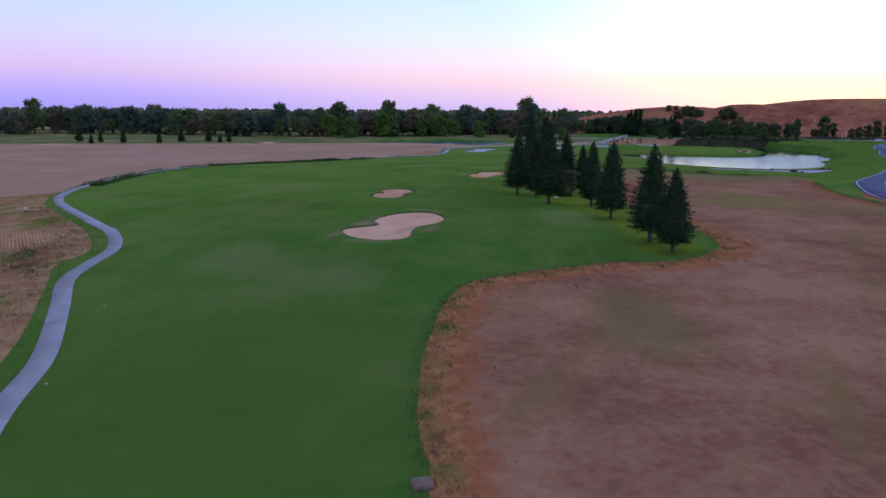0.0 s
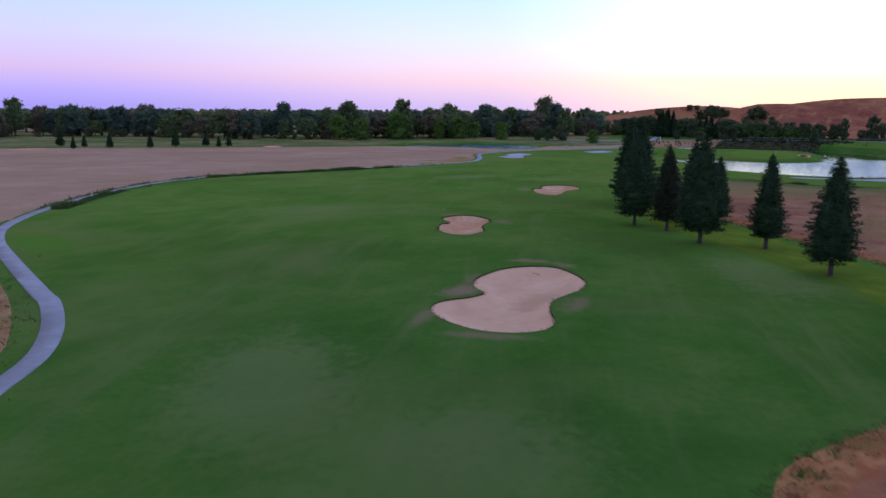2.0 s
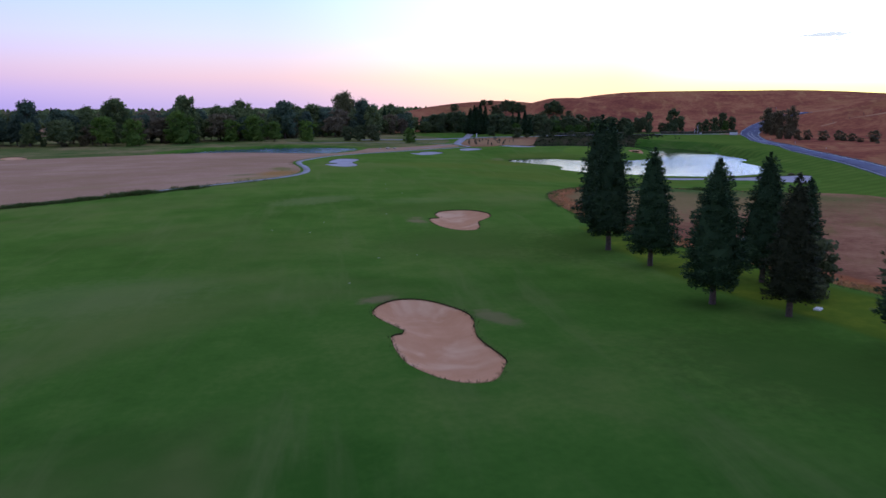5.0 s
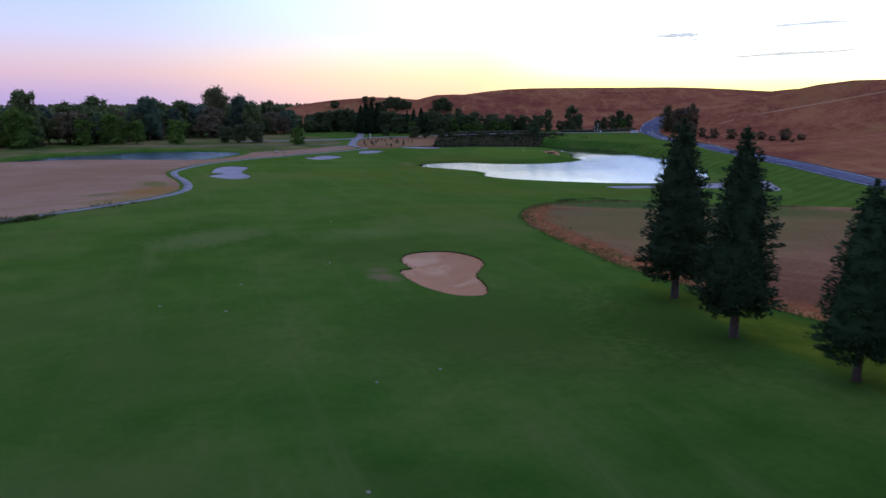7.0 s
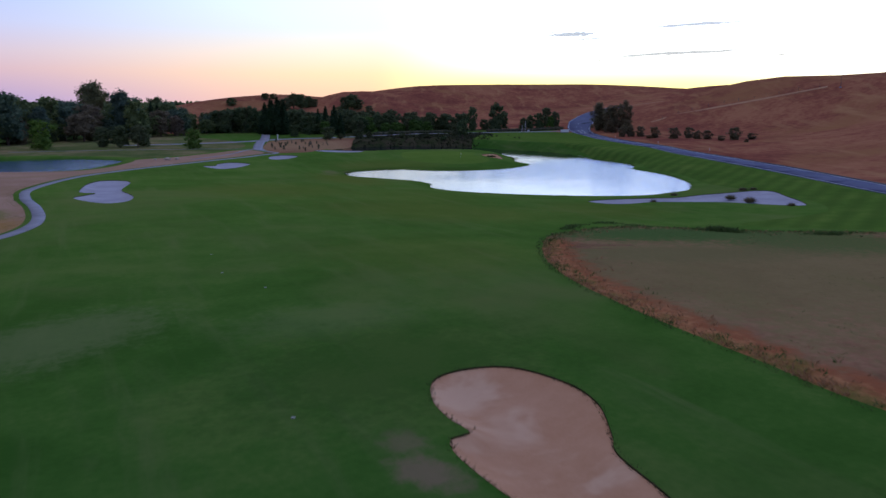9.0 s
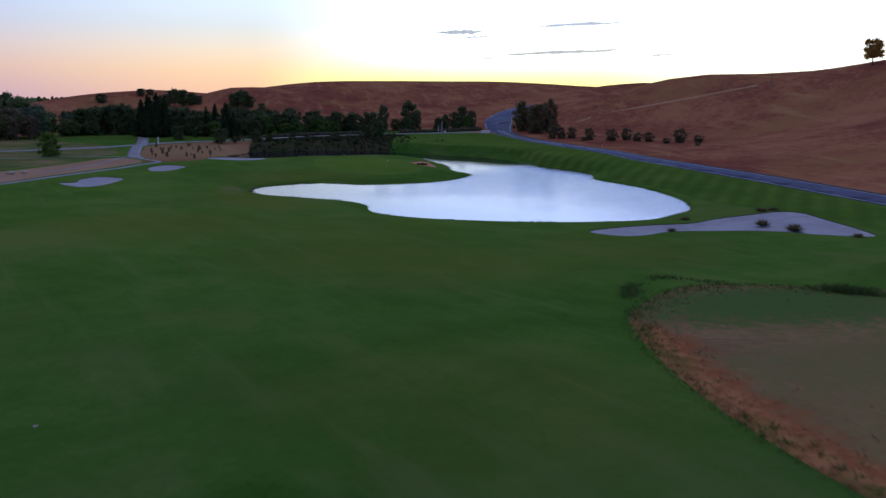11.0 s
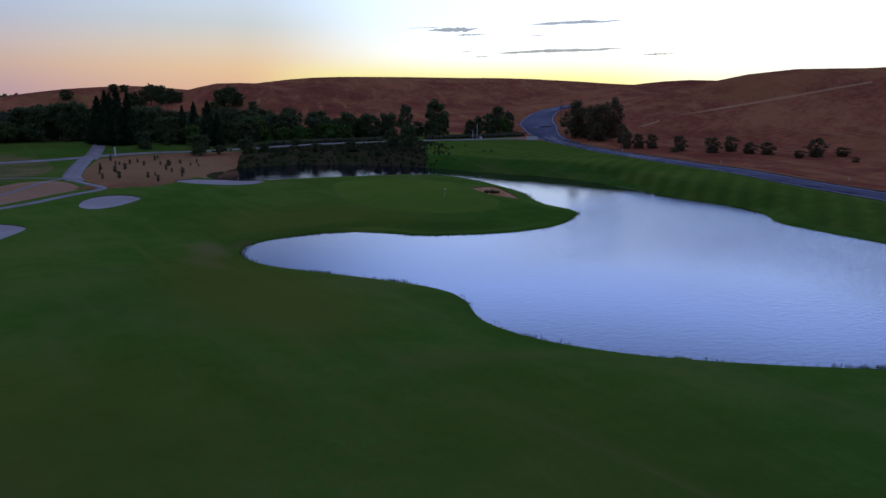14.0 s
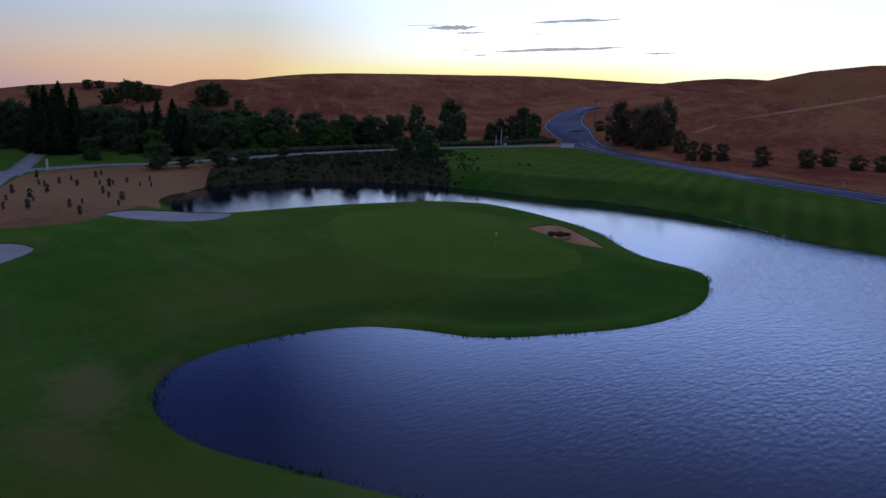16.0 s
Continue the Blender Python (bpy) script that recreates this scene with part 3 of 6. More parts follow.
FORK_LINE = curve([(110, 551), (111.8, 560), (117, 574), (124.5, 592), (132, 609)], False, 1.5)
ROAD_LINE = curve([(182, -110), (156, -10), (136, 60), (120, 120), (113, 160), (112, 180), (116, 200), (124, 220), (134, 241), (150, 264), (163, 281), (179, 305), (196, 330), (213, 358), (228, 390), (241, 420), (255, 445), (264, 467), (275, 487), (291, 513),
                   (304.5, 531), (319, 552), (336, 577), (355, 599), (377, 620), (400, 642), (423, 657.5), (437, 664.5), (450, 667), (464, 665.5)], False, 3.0)
ROAD_WIDE = np.interp(ROAD_LINE[:, 0], [0, 319, 345, 371, 403, 428, 445, 462, 510], [9.6, 9.6, 14, 18.5, 20.5, 18, 15, 13, 12])
DRIVE_LINE = curve([(338, 583), (329, 595), (313, 602), (288, 608.5), (259.5, 609.5), (236, 611.5), (213, 610.5), (192, 609), (171, 610), (158, 614), (143, 614), (125, 609), (95, 603), (60, 598)], False, 2.5)
DRIVE_2_LINE = curve([(131, 604), (138, 620), (147, 642), (158, 670)], False, 2.5)
PATH_POLY, SPUR_POLY, SPUR_2_POLY, FORK_POLY = ribbon(PATH_LINE, 2.1), ribbon(SPUR_LINE, 1.2), ribbon(SPUR_2_LINE, 1.1), ribbon(FORK_LINE, 4.6)
ROAD_POLY, DRIVE_POLY, DRIVE_2_POLY = ribbon(ROAD_LINE, ROAD_WIDE), ribbon(DRIVE_LINE, 5.6), ribbon(DRIVE_2_LINE, 5.0)
FIELD_L = curve([(-22, -60), (-27, -10), (-29, 22), (-34, 45), (-39.5, 66), (-46.3, 83.6), (-49.6, 91.7), (-53.4, 101), (-53, 107), (-54, 113), (-60.5, 125.5), (-69, 138), (-81.5, 155), (-89, 166), (-95, 181), (-99, 197.5),
                 (-101, 212), (-102.4, 228), (-102, 247), (-100, 263), (-95, 276.5), (-85.5, 291.5), (-62.5, 307), (-43, 319.7), (-25, 330.7), (-13.2, 339.5), (-6.8, 348.3), (-4, 359), (-2.8, 376), (-2.6, 397), (0.8, 420), (14.2, 450.5), (33, 471.7), (56.2, 491.7), (75.7, 508.2), (85, 515.3), (92, 521.3), (99, 527.5), (104.5, 532.5), (106.8, 541), (106, 552), (98, 553), (86, 541), (62, 519), (48, 512),
                 (43, 501), (32, 483), (21, 474), (8, 476.5), (-6, 482), (-21, 488), (-34, 490), (-47, 489), (-58, 483), (-111, 468), (-162, 455), (-215, 443), (-330, 420), (-600, 380), (-650, 100), (-400, -80)], True, 2.5)
FIELD_R = curve([(-1.5, -60), (-1.5, 0), (-0.9, 39.8), (-1.4, 45.6), (-2, 51), (-2.1, 60), (-1.4, 70.4), (0, 81), (2.7, 88.5), (7.7, 92.6), (13.8, 95.8), (22, 100), (30, 101.5), (37, 107), (42, 116), (42, 131),
                 (40, 150), (37, 170), (35, 200), (34, 234), (36, 246), (39.5, 262), (45, 278), (53, 291), (65, 304), (74, 308.6), (87, 311), (96, 305), (105, 291), (114, 281), (124, 266), (117, 243), (108, 218),
                 (103, 190), (104, 160), (111, 120), (128, 60), (128, -60)], True, 1.5)
PLOT = curve([(104, 534), (111, 541), (112, 552), (118, 570), (127, 590), (134, 603), (144, 609.5), (158, 608.5), (170, 604.5), (180, 602), (184, 598), (176, 588), (168, 577), (158, 570), (150, 560), (145, 548), (136, 540), (124, 531), (114, 531)], True, 1.5)
GREEN = curve([(184.5, 510.0), (170.5, 512.5), (161.0, 508.5), (156.0, 502.5), (149.5, 491.0), (147.0, 481.5), (148.0, 472.5), (153.0, 463.0), (162.0, 457.5), (170, 459), (175, 464), (177, 473), (180.5, 483), (186.5, 489), (188, 497)], True, 1.0)
COURSE = curve([(-700, 640), (-700, 380), (-400, -90), (128, -90), (129, 60), (114, 120), (107, 160), (106, 190), (110, 202), (118, 223), (129, 244), (145, 267), (158, 284), (174, 308), (191, 333), (208, 361),
                (223, 393), (236, 422), (250, 447), (259, 469), (269.5, 489), (286, 516), (299, 534), (312, 554), (325, 577), (322, 589), (311, 597), (286, 604), (259, 605), (236, 607), (213, 606), (192, 604.5), (182, 606), (180, 640), (120, 690), (-100, 720), (-400, 700)], True, 4.0)
EAST_BANK = curve([(131, 250), (145, 269), (158, 286), (174, 310), (191, 335), (207, 362), (222, 394), (235, 423), (249, 448), (258, 470), (268.5, 490), (285, 517), (298, 535), (311, 555), (323.5, 578), (320, 588), (308, 596), (284, 602), (262, 585), (243, 566), (229, 549),
                   (238, 530), (240, 500), (236, 480), (228, 462), (218, 446), (214, 428), (211, 414), (201, 404), (198, 396), (192, 380), (180, 363), (172, 350), (160, 320), (140, 300), (110, 300), (120, 278)], True, 3.0)


DIRT = curve([(-30, 40), (-37, 62), (-44, 84), (-48, 96), (-51, 107), (-53, 116), (-59, 128), (-70, 142), (-83.5, 158), (-92, 175), (-94.5, 187), (-101, 185.5), (-106, 179), (-125, 160), (-170, 130), (-200, 90), (-180, 20), (-60, 10)], True, 2.0)


def offset(line, by):
    """The line moved sideways."""
    d = np.roll(line, -1, 0) - np.roll(line, 1, 0)
    d /= np.linalg.norm(d, axis=1)[:, None] + 1e-9
    return line + np.stack([-d[:, 1], d[:, 0]], 1) * by


INWARD = 1 if (np.roll(FIELD_R[:, 0], -1) - FIELD_R[:, 0]) @ (np.roll(FIELD_R[:, 1], -1) + FIELD_R[:, 1]) < 0 else -1
ROUGH = curve([(-700, 640), (-700, 360), (-330, 423), (-215, 446), (-111, 471), (-60, 486), (-51, 506), (-37, 522), (-8, 538), (12, 543), (40, 531), (56, 520), (92, 552), (116, 590), (110, 640), (60, 690), (-400, 700)], True, 4.0)
SCRUB = curve([(152, 548), (160, 564), (176, 574), (200, 570), (211, 559), (219, 540), (228, 549), (243, 568), (262, 587), (280, 602), (259, 604.5), (236, 606), (213, 605), (194, 603.5), (184, 600), (176, 590), (168, 579), (157, 572), (149, 558)], True, 2.5)
PARK = curve([(118, 640), (133, 612), (146, 621), (160, 618), (172, 613.5), (192, 612.5), (213, 614), (236, 615), (260, 613), (288, 612), (313, 606), (330, 600), (345, 604), (362, 628), (340, 634), (300, 650), (262, 690), (215, 725), (150, 740), (118, 690)], True, 3.0)
UNDER = curve([(27, 105), (39, 109), (41, 131), (39, 150), (36.5, 170), (34.5, 200), (33, 230), (28, 231), (24, 216), (21, 202), (19, 186), (20, 166), (24, 146), (27, 125)], True, 2.0)


def rough_height(x, y):
    x, y = np.asarray(x, float), np.asarray(y, float)
    z = np.zeros(np.broadcast(x, y).shape)
    for a, b, s, k in KNOLLS:
        z = z + k * np.exp(-((x - a) ** 2 + (y - b) ** 2) / s ** 2)
    for a, b, sx, sy, turn, k in HILLS:
        c, s = math.cos(radians(turn)), math.sin(radians(turn))
        u, v = (x - a) * c + (y - b) * s, -(x - a) * s + (y - b) * c
        z = z + k * np.exp(-((u / sx) ** 2 + (v / sy) ** 2) ** 1.3)
    z = z + 0.5 * np.exp(-(((x - 158) / 18) ** 2 + ((y - 466) / 20) ** 2)) - 1.7 * np.exp(-(((x - 186) / 22) ** 2 + ((y - 505) / 24) ** 2))      # the green falls to the water behind it
    return z


def height(x, y, dig=True):
    x, y = np.asarray(x, float), np.asarray(y, float)
    z = rough_height(x, y)
    far = np.hypot(x - 100, y - 300)
    z = z - 0.0000022 * np.maximum(far - 1500, 0) ** 2 * 0.3
    for poly, level, bank in ((POND, WATER, 9.0), (POND_2, WATER_2, 6.0)):
        d = distance(poly, x, y, 14.0)
        into = inside(poly, x, y)
        out = level + 0.35 + (z - level - 0.35) * step01(d / bank)
        z = np.where(d < 0.05, level + 0.03, z)
        into &= d >= 0.05
        out = np.where(d < 0.05, z, out)
        z = np.where(into, level - 0.1 - 0.25 * np.minimum(d, 8), np.where(d < bank, out, z))
    if dig:
        for poly, deep in BUNKERS:
            d = distance(poly, x, y, 8.0)
            z = np.where(inside(poly, x, y), z - 0.10 - deep * step01(d / 2.2), z)
    return z


def ground_z(x, y):
    return float(height(np.array([x]), np.array([y]), False)[0])


# ---------------------------------------------------------------- the ground sheet
def lay_ground():
    from mathutils.geometry import delaunay_2d_cdt
    rng = np.random.default_rng(5)

    def grid(x0, x1, y0, y1, s, hole=None):
        gx, gy = np.meshgrid(np.arange(x0, x1, s), np.arange(y0, y1, s))
        q = np.stack([gx.ravel(), gy.ravel()], 1) + rng.uniform(-0.25, 0.25, (gx.size, 2)) * s
        if hole:
            keep = ~((q[:, 0] > hole[0]) & (q[:, 0] < hole[1]) & (q[:, 1] > hole[2]) & (q[:, 1] < hole[3]))
            q = q[keep]
        return q

    pts = [grid(-120, 330, 0, 620, 5.0), grid(-700, 900, -120, 1300, 20.0, (-121, 331, -1, 621)),
           grid(-4700, 4700, -4700, 4700, 240.0, (-700, 900, -120, 1300))]
    for poly, _ in BUNKERS:
        lo, hi = poly.min(0), poly.max(0)
        q = grid(lo[0], hi[0], lo[1], hi[1], 0.9)
        pts.append(q[inside(poly, q[:, 0], q[:, 1])])
    lines = [POND, POND_2, PATH_POLY, SPUR_POLY, SPUR_2_POLY, FORK_POLY, ROAD_POLY, DRIVE_POLY, DRIVE_2_POLY, FIELD_L, FIELD_R, UNDER, ROUGH, SCRUB, PARK, DIRT, PLOT, GREEN, COURSE, EAST_BANK] + [b for b, _ in BUNKERS]
    for line, by in ((POND, 1.2), (POND, 3.5), (POND, 7.0), (POND_2, 1.5), (POND_2, 4.0)):
        for sign in (1, -1):
            pts.append(offset(line, by * sign)[::2])
    for by in (1.5, 3.0):
        pts += [offset(UNDER, by)[::2], offset(UNDER, -by)[::2]]
    for by in (1.2, 2.6, 4.5, 7.0):
        pts.append(offset(FIELD_R, by * INWARD)[::2])
    free = np.concatenate(pts)
    edges, n, rows = [], 0, []
    for line in lines:
        rows.append(line)
        edges += [(n + i, n + (i + 1) % len(line)) for i in range(len(line))]
        n += len(line)
    allp = np.concatenate(rows + [free])
    vs, _, fs, *_ = delaunay_2d_cdt([Vector(p) for p in allp], edges, [], 0, 1e-4)
    v = np.array([(p.x, p.y) for p in vs])
    f = np.array([tuple(t) for t in fs if len(t) == 3])
    return v, f


GV, GF = lay_ground()
GC = GV[GF].mean(1)


def zone(poly):
    return inside(poly, GC[:, 0], GC[:, 1])


GZ = height(GV[:, 0], GV[:, 1], False)


def sheet(name, sel, mat, lift=0.0, z=None, skirt=0.0, mats=None, which=None):
    """The chosen faces of the plan as an object of their own."""
    f = GF[sel]
    used, inv = np.unique(f.ravel(), return_inverse=True)
    f = inv.reshape(-1, 3)
    zz = (GZ if z is None else z)[used] + lift
    v = np.column_stack([GV[used], zz])
    faces = [tuple(t) for t in f]
    verts = [tuple(p) for p in v]
    if skirt:
        from collections import Counter
        count = Counter()
        for a, b, c in f:
            for e in ((a, b), (b, c), (c, a)):
                count[tuple(sorted(e))] += 1
        low = {}
        for a, b, c in f:
            for p, q in ((a, b), (b, c), (c, a)):
                if count[tuple(sorted((p, q)))] == 1:
                    for k in (p, q):
                        if k not in low:
                            low[k] = len(verts)
                            verts.append((v[k][0], v[k][1], v[k][2] - skirt))
                    faces.append((q, p, low[p], low[q]))
    me = mesh(name, verts, faces, mats or mat, None)
    if which is not None:
        idx = np.zeros(len(faces), np.int32)
        idx[:len(which)] = which
        me.polygons.foreach_set("material_index", idx)
    me.polygons.foreach_set("use_smooth", np.array([len(p) == 3 for p in faces], dtype=bool))
    return new(name, me)


taken = np.zeros(len(GF), bool)
bunker_zones = []
for poly, deep in BUNKERS:
    s = zone(poly)
    bunker_zones.append(s)
    taken |= s
z_path = (zone(PATH_POLY) | zone(SPUR_POLY) | zone(SPUR_2_POLY) | zone(FORK_POLY)) & ~taken
z_road = zone(ROAD_POLY) & ~z_path
z_drive = (zone(DRIVE_POLY) | zone(DRIVE_2_POLY)) & ~z_road & ~z_path
taken |= z_path | z_road | z_drive
rest = ~taken
which = np.full(len(GF), 2, np.int32)
which[zone(COURSE)] = 0
which[zone(EAST_BANK)] = 4
which[zone(ROUGH)] = 7
which[zone(SCRUB)] = 8
shore = distance(POND_2, GC[:, 0], GC[:, 1], 12.0)
which[(which == 7) & (shore < 8.0 + 3.0 * np.sin(GC[:, 0] * 0.13))] = 0
which[zone(FIELD_L)] = 1
which[zone(DIRT) & zone(FIELD_L)] = 6
which[zone(FIELD_R)] = 2
which[zone(PLOT)] = 2
which[zone(GREEN)] = 5
east = (which == 2) & ~zone(FIELD_R) & ~zone(PLOT)
which[east & (GC[:, 0] > 100)] = 3
which[east & (GC[:, 0] <= 100)] = 1
def noise_grid(points):
    return np.array([noise.noise((x * 0.03, y * 0.03, 6.0)) for x, y in points])


COURSE_WIDE = [offset(COURSE, k) for k in (3.0, -3.0)]
for wide in COURSE_WIDE:
    which[zone(wide) & (which == 3) & (GC[:, 1] > 205)] = 4
which[zone(PARK) & (which == 3)] = np.where(noise_grid(GC[zone(PARK) & (which == 3)]) > 0.0, 0, 8)
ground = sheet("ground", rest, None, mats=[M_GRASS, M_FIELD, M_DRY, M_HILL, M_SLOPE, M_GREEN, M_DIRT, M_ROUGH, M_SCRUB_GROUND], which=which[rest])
rim = ground.data.attributes.new("rim", "FLOAT", "POINT")
gx = np.zeros(len(ground.data.vertices) * 3)
ground.data.vertices.foreach_get("co", gx)
gx = gx.reshape(-1, 3)
rim.data.foreach_set("value", np.where(inside(FIELD_R, gx[:, 0], gx[:, 1]), 1 - step01(distance(FIELD_R, gx[:, 0], gx[:, 1], 12.0) / 9.0), 1.0) * ((gx[:, 0] < 66) | (gx[:, 1] < 250)))
# mask for the lime turf whose tint also holds the redwoods' shade
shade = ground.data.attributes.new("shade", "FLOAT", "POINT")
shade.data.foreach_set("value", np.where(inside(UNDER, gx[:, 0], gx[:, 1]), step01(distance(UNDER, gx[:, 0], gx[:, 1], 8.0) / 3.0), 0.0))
tagged(ground, "mown green golf course with dry tan fields and brown grass hills", "ground", kind="structure")
path = sheet("cart_path", z_path, M_CONCRETE, lift=0.05, skirt=0.12)
tagged(path, "pale grey concrete cart path winding beside the fairway", "path", kind="structure")
road = sheet("road", z_road, M_ASPHALT, lift=0.04, skirt=0.2)
tagged(road, "grey asphalt road curving along the foot of the hills", "road", kind="structure")
drive = sheet("driveway", z_drive, M_CONCRETE, lift=0.03, skirt=0.2)
tagged(drive, "pale paved driveway leading past the pond to the trees", "driveway", kind="structure")
for i, ((poly, deep), s) in enumerate(zip(BUNKERS, bunker_zones)):
    d = distance(poly, GV[:, 0], GV[:, 1], 8.0)
    z = GZ - 0.13 - deep * step01(d / 2.4)
    pale = i in (3, 4, 5, 6, 8)
    sand = sheet("sand_bunker", s, M_SAND_PALE if pale else M_SAND_LIGHT if i == 0 else M_SAND, z=z)
    tagged(sand, "pale grey sand bunker sunk in the grass" if pale else "tan sand bunker with a curved turf lip sunk in the fairway", "bunker", "bunkers of the course", "structure")
    # the turf lip round the sand
    lip = Soup()
    zt = height(poly[:, 0], poly[:, 1], False)
    n = len(poly)
    lip.add([(x, y, q + 0.01) for (x, y), q in zip(poly, zt)] + [(x, y, q - 0.4) for (x, y), q in zip(poly, zt)],
            [(k, (k + 1) % n, n + (k + 1) % n, n + k) for k in range(n)])
    child("turf_lip", lip.made("turf_lip", [M_LIP]), sand, "dark worn turf edge")


def pond(name, poly, level, label, mat):
    n = len(poly)
    from mathutils.geometry import delaunay_2d_cdt
    vs, _, fs, *_ = delaunay_2d_cdt([Vector(p) for p in poly], [(i, (i + 1) % n) for i in range(n)], [], 1, 1e-4)
    ob = new(name, mesh(name, [(p.x, p.y, level) for p in vs], fs, mat))
    tagged(ob, label, "pond", kind="structure")
    return ob


pond("water_1", POND, WATER, "rippled pond water reflecting the dusk sky round the green", M_WATER)
pond("water_2", POND_2, WATER_2, "narrow pond reflecting blue sky below the tree belt", M_WATER_2)


# ---------------------------------------------------------------- trees
def lump(soup, c, rx, rz, r, rings=5, sides=8, mat=0):
    """A rough closed lump, the shaded inside of a crown."""
    v = [(c[0], c[1], c[2] - rz)]
    for i in range(1, rings):
        a = math.pi * i / rings
        for k in range(sides):
            b = 2 * math.pi * (k + 0.5 * (i % 2)) / sides
            q = r.uniform(0.85, 1.1)
            v.append((c[0] + rx * q * math.sin(a) * math.cos(b), c[1] + rx * q * math.sin(a) * math.sin(b), c[2] - rz * q * math.cos(a)))
    v.append((c[0], c[1], c[2] + rz))
    f = [(0, 1 + (k + 1) % sides, 1 + k) for k in range(sides)]
    for i in range(rings - 2):
        o = 1 + i * sides
        f += [(o + k, o + (k + 1) % sides, o + sides + (k + 1) % sides, o + sides + k) for k in range(sides)]
    o, n = 1 + (rings - 2) * sides, len(v) - 1
    f += [(o + k, o + (k + 1) % sides, n) for k in range(sides)]
    soup.add(v, f, mat)


def conifer(seed, tall, wide, rusty=False, bare=0.1, leaf=0.42, whorls=35, boughs=10, taper=0.60):
    """A conifer in tiers: flat boughs in whorls, drooping a little and turned up at the tips, round a shaded inside."""
    r = random.Random(seed)
    trunk = Soup()
    trunk.tube([(0, 0, -0.5), (0, 0, 0.15), (0.03, 0, tall * 0.3), (0, 0.05, tall * 0.65), (0, 0, tall * 0.97)], [tall * 0.032, tall * 0.023, tall * 0.016, tall * 0.008, 0.02], 8)
    crown = Soup()
    lobes = [r.uniform(0.86, 1.12) for _ in range(9)]

    def reach_at(u, a):
        foot = min(1.0, 0.74 + 2.4 * u)
        side = lobes[int(a / 6.2832 * 9 + u * 4) % 9]
        return wide * side * foot * ((1 - u) ** taper + 0.02)

    sides, rows, v = 10, 14, []
    for i in range(rows):
        u = i / (rows - 1)
        for k in range(sides):
            a = 6.2832 * k / sides
            q = reach_at(u, a) * r.uniform(0.58, 0.72)
            v.append((q * math.cos(a), q * math.sin(a), tall * (bare + 0.02 + (0.93 - bare) * u)))
    crown.add(v, [(i * sides + k, i * sides + (k + 1) % sides, (i + 1) * sides + (k + 1) % sides, (i + 1) * sides + k) for i in range(rows - 1) for k in range(sides)] + [tuple(range(sides))[::-1]])
    for i in range(whorls):
        u = ((i + r.uniform(-0.2, 0.2)) / (whorls - 1)) if 0 < i < whorls - 1 else i / (whorls - 1)
        z = tall * (bare + (0.985 - bare) * u)
        n = max(4, int(boughs * (0.55 + 0.45 * (1 - u)) + r.uniform(0, 1.5)))
        a0 = r.uniform(0, 6.28)
        for k in range(n):
            a = (a0 + 6.283 * k / n + r.uniform(-0.28, 0.28)) % 6.2832
            reach = reach_at(u, a) * r.choice((0.78, 0.9, 0.98, 1.05, 1.14))
            droop = r.uniform(0.0, 0.26) * (1 - 0.7 * u)
            out, across = Vector((math.cos(a), math.sin(a), 0)), Vector((-math.sin(a), math.cos(a), 0))
            m = max(2, int(reach * 0.62 / (leaf * 0.62)))
            for j in range(m):
                t = 0.40 + 0.60 * (j + r.uniform(0.3, 1.0)) / m
                spread = (0.12 + 0.30 * (1 - abs(2 * t - 1.25))) * reach * 0.62
                for _ in range(7):
                    w = r.uniform(-1, 1)
                    q = out * reach * (t - 0.10 * abs(w)) + across * w * spread
                    q.z = z - droop * reach * t + 0.30 * droop * reach * max(0.0, t - 0.6) * 4 + r.gauss(0, 0.36 * leaf)
                    d = (out * r.uniform(0.5, 1.2) + across * (w + r.uniform(-0.5, 0.5)) + Vector((0, 0, r.uniform(-0.6, 0.75)))).normalized()
                    g = d.cross(Vector((r.uniform(-0.7, 0.7), r.uniform(-0.7, 0.7), 1))).normalized()
                    L = leaf * r.uniform(0.55, 1.05)
                    crown.add([q - d * L * 0.6, q + g * L * 0.36, q + d * L * 0.9, q - g * L * 0.36], [(0, 1, 2), (0, 2, 3)])
    for _ in range(10):      # the leader
        q = Vector((r.gauss(0, 0.05), r.gauss(0, 0.05), tall * r.uniform(0.94, 0.985)))
        d = Vector((r.gauss(0, 0.35), r.gauss(0, 0.35), 1)).normalized() * leaf * 0.8
        g = d.cross(Vector((r.uniform(-1, 1), r.uniform(-1, 1), 0.1))).normalized() * leaf * 0.25
        crown.add([q - d * 0.5, q + g, q + d, q - g], [(0, 1, 2), (0, 2, 3)])
    return trunk.made("trunk", [M_BARK], True), crown.made("crown", [M_RUSTY if rusty else M_CONIFER])


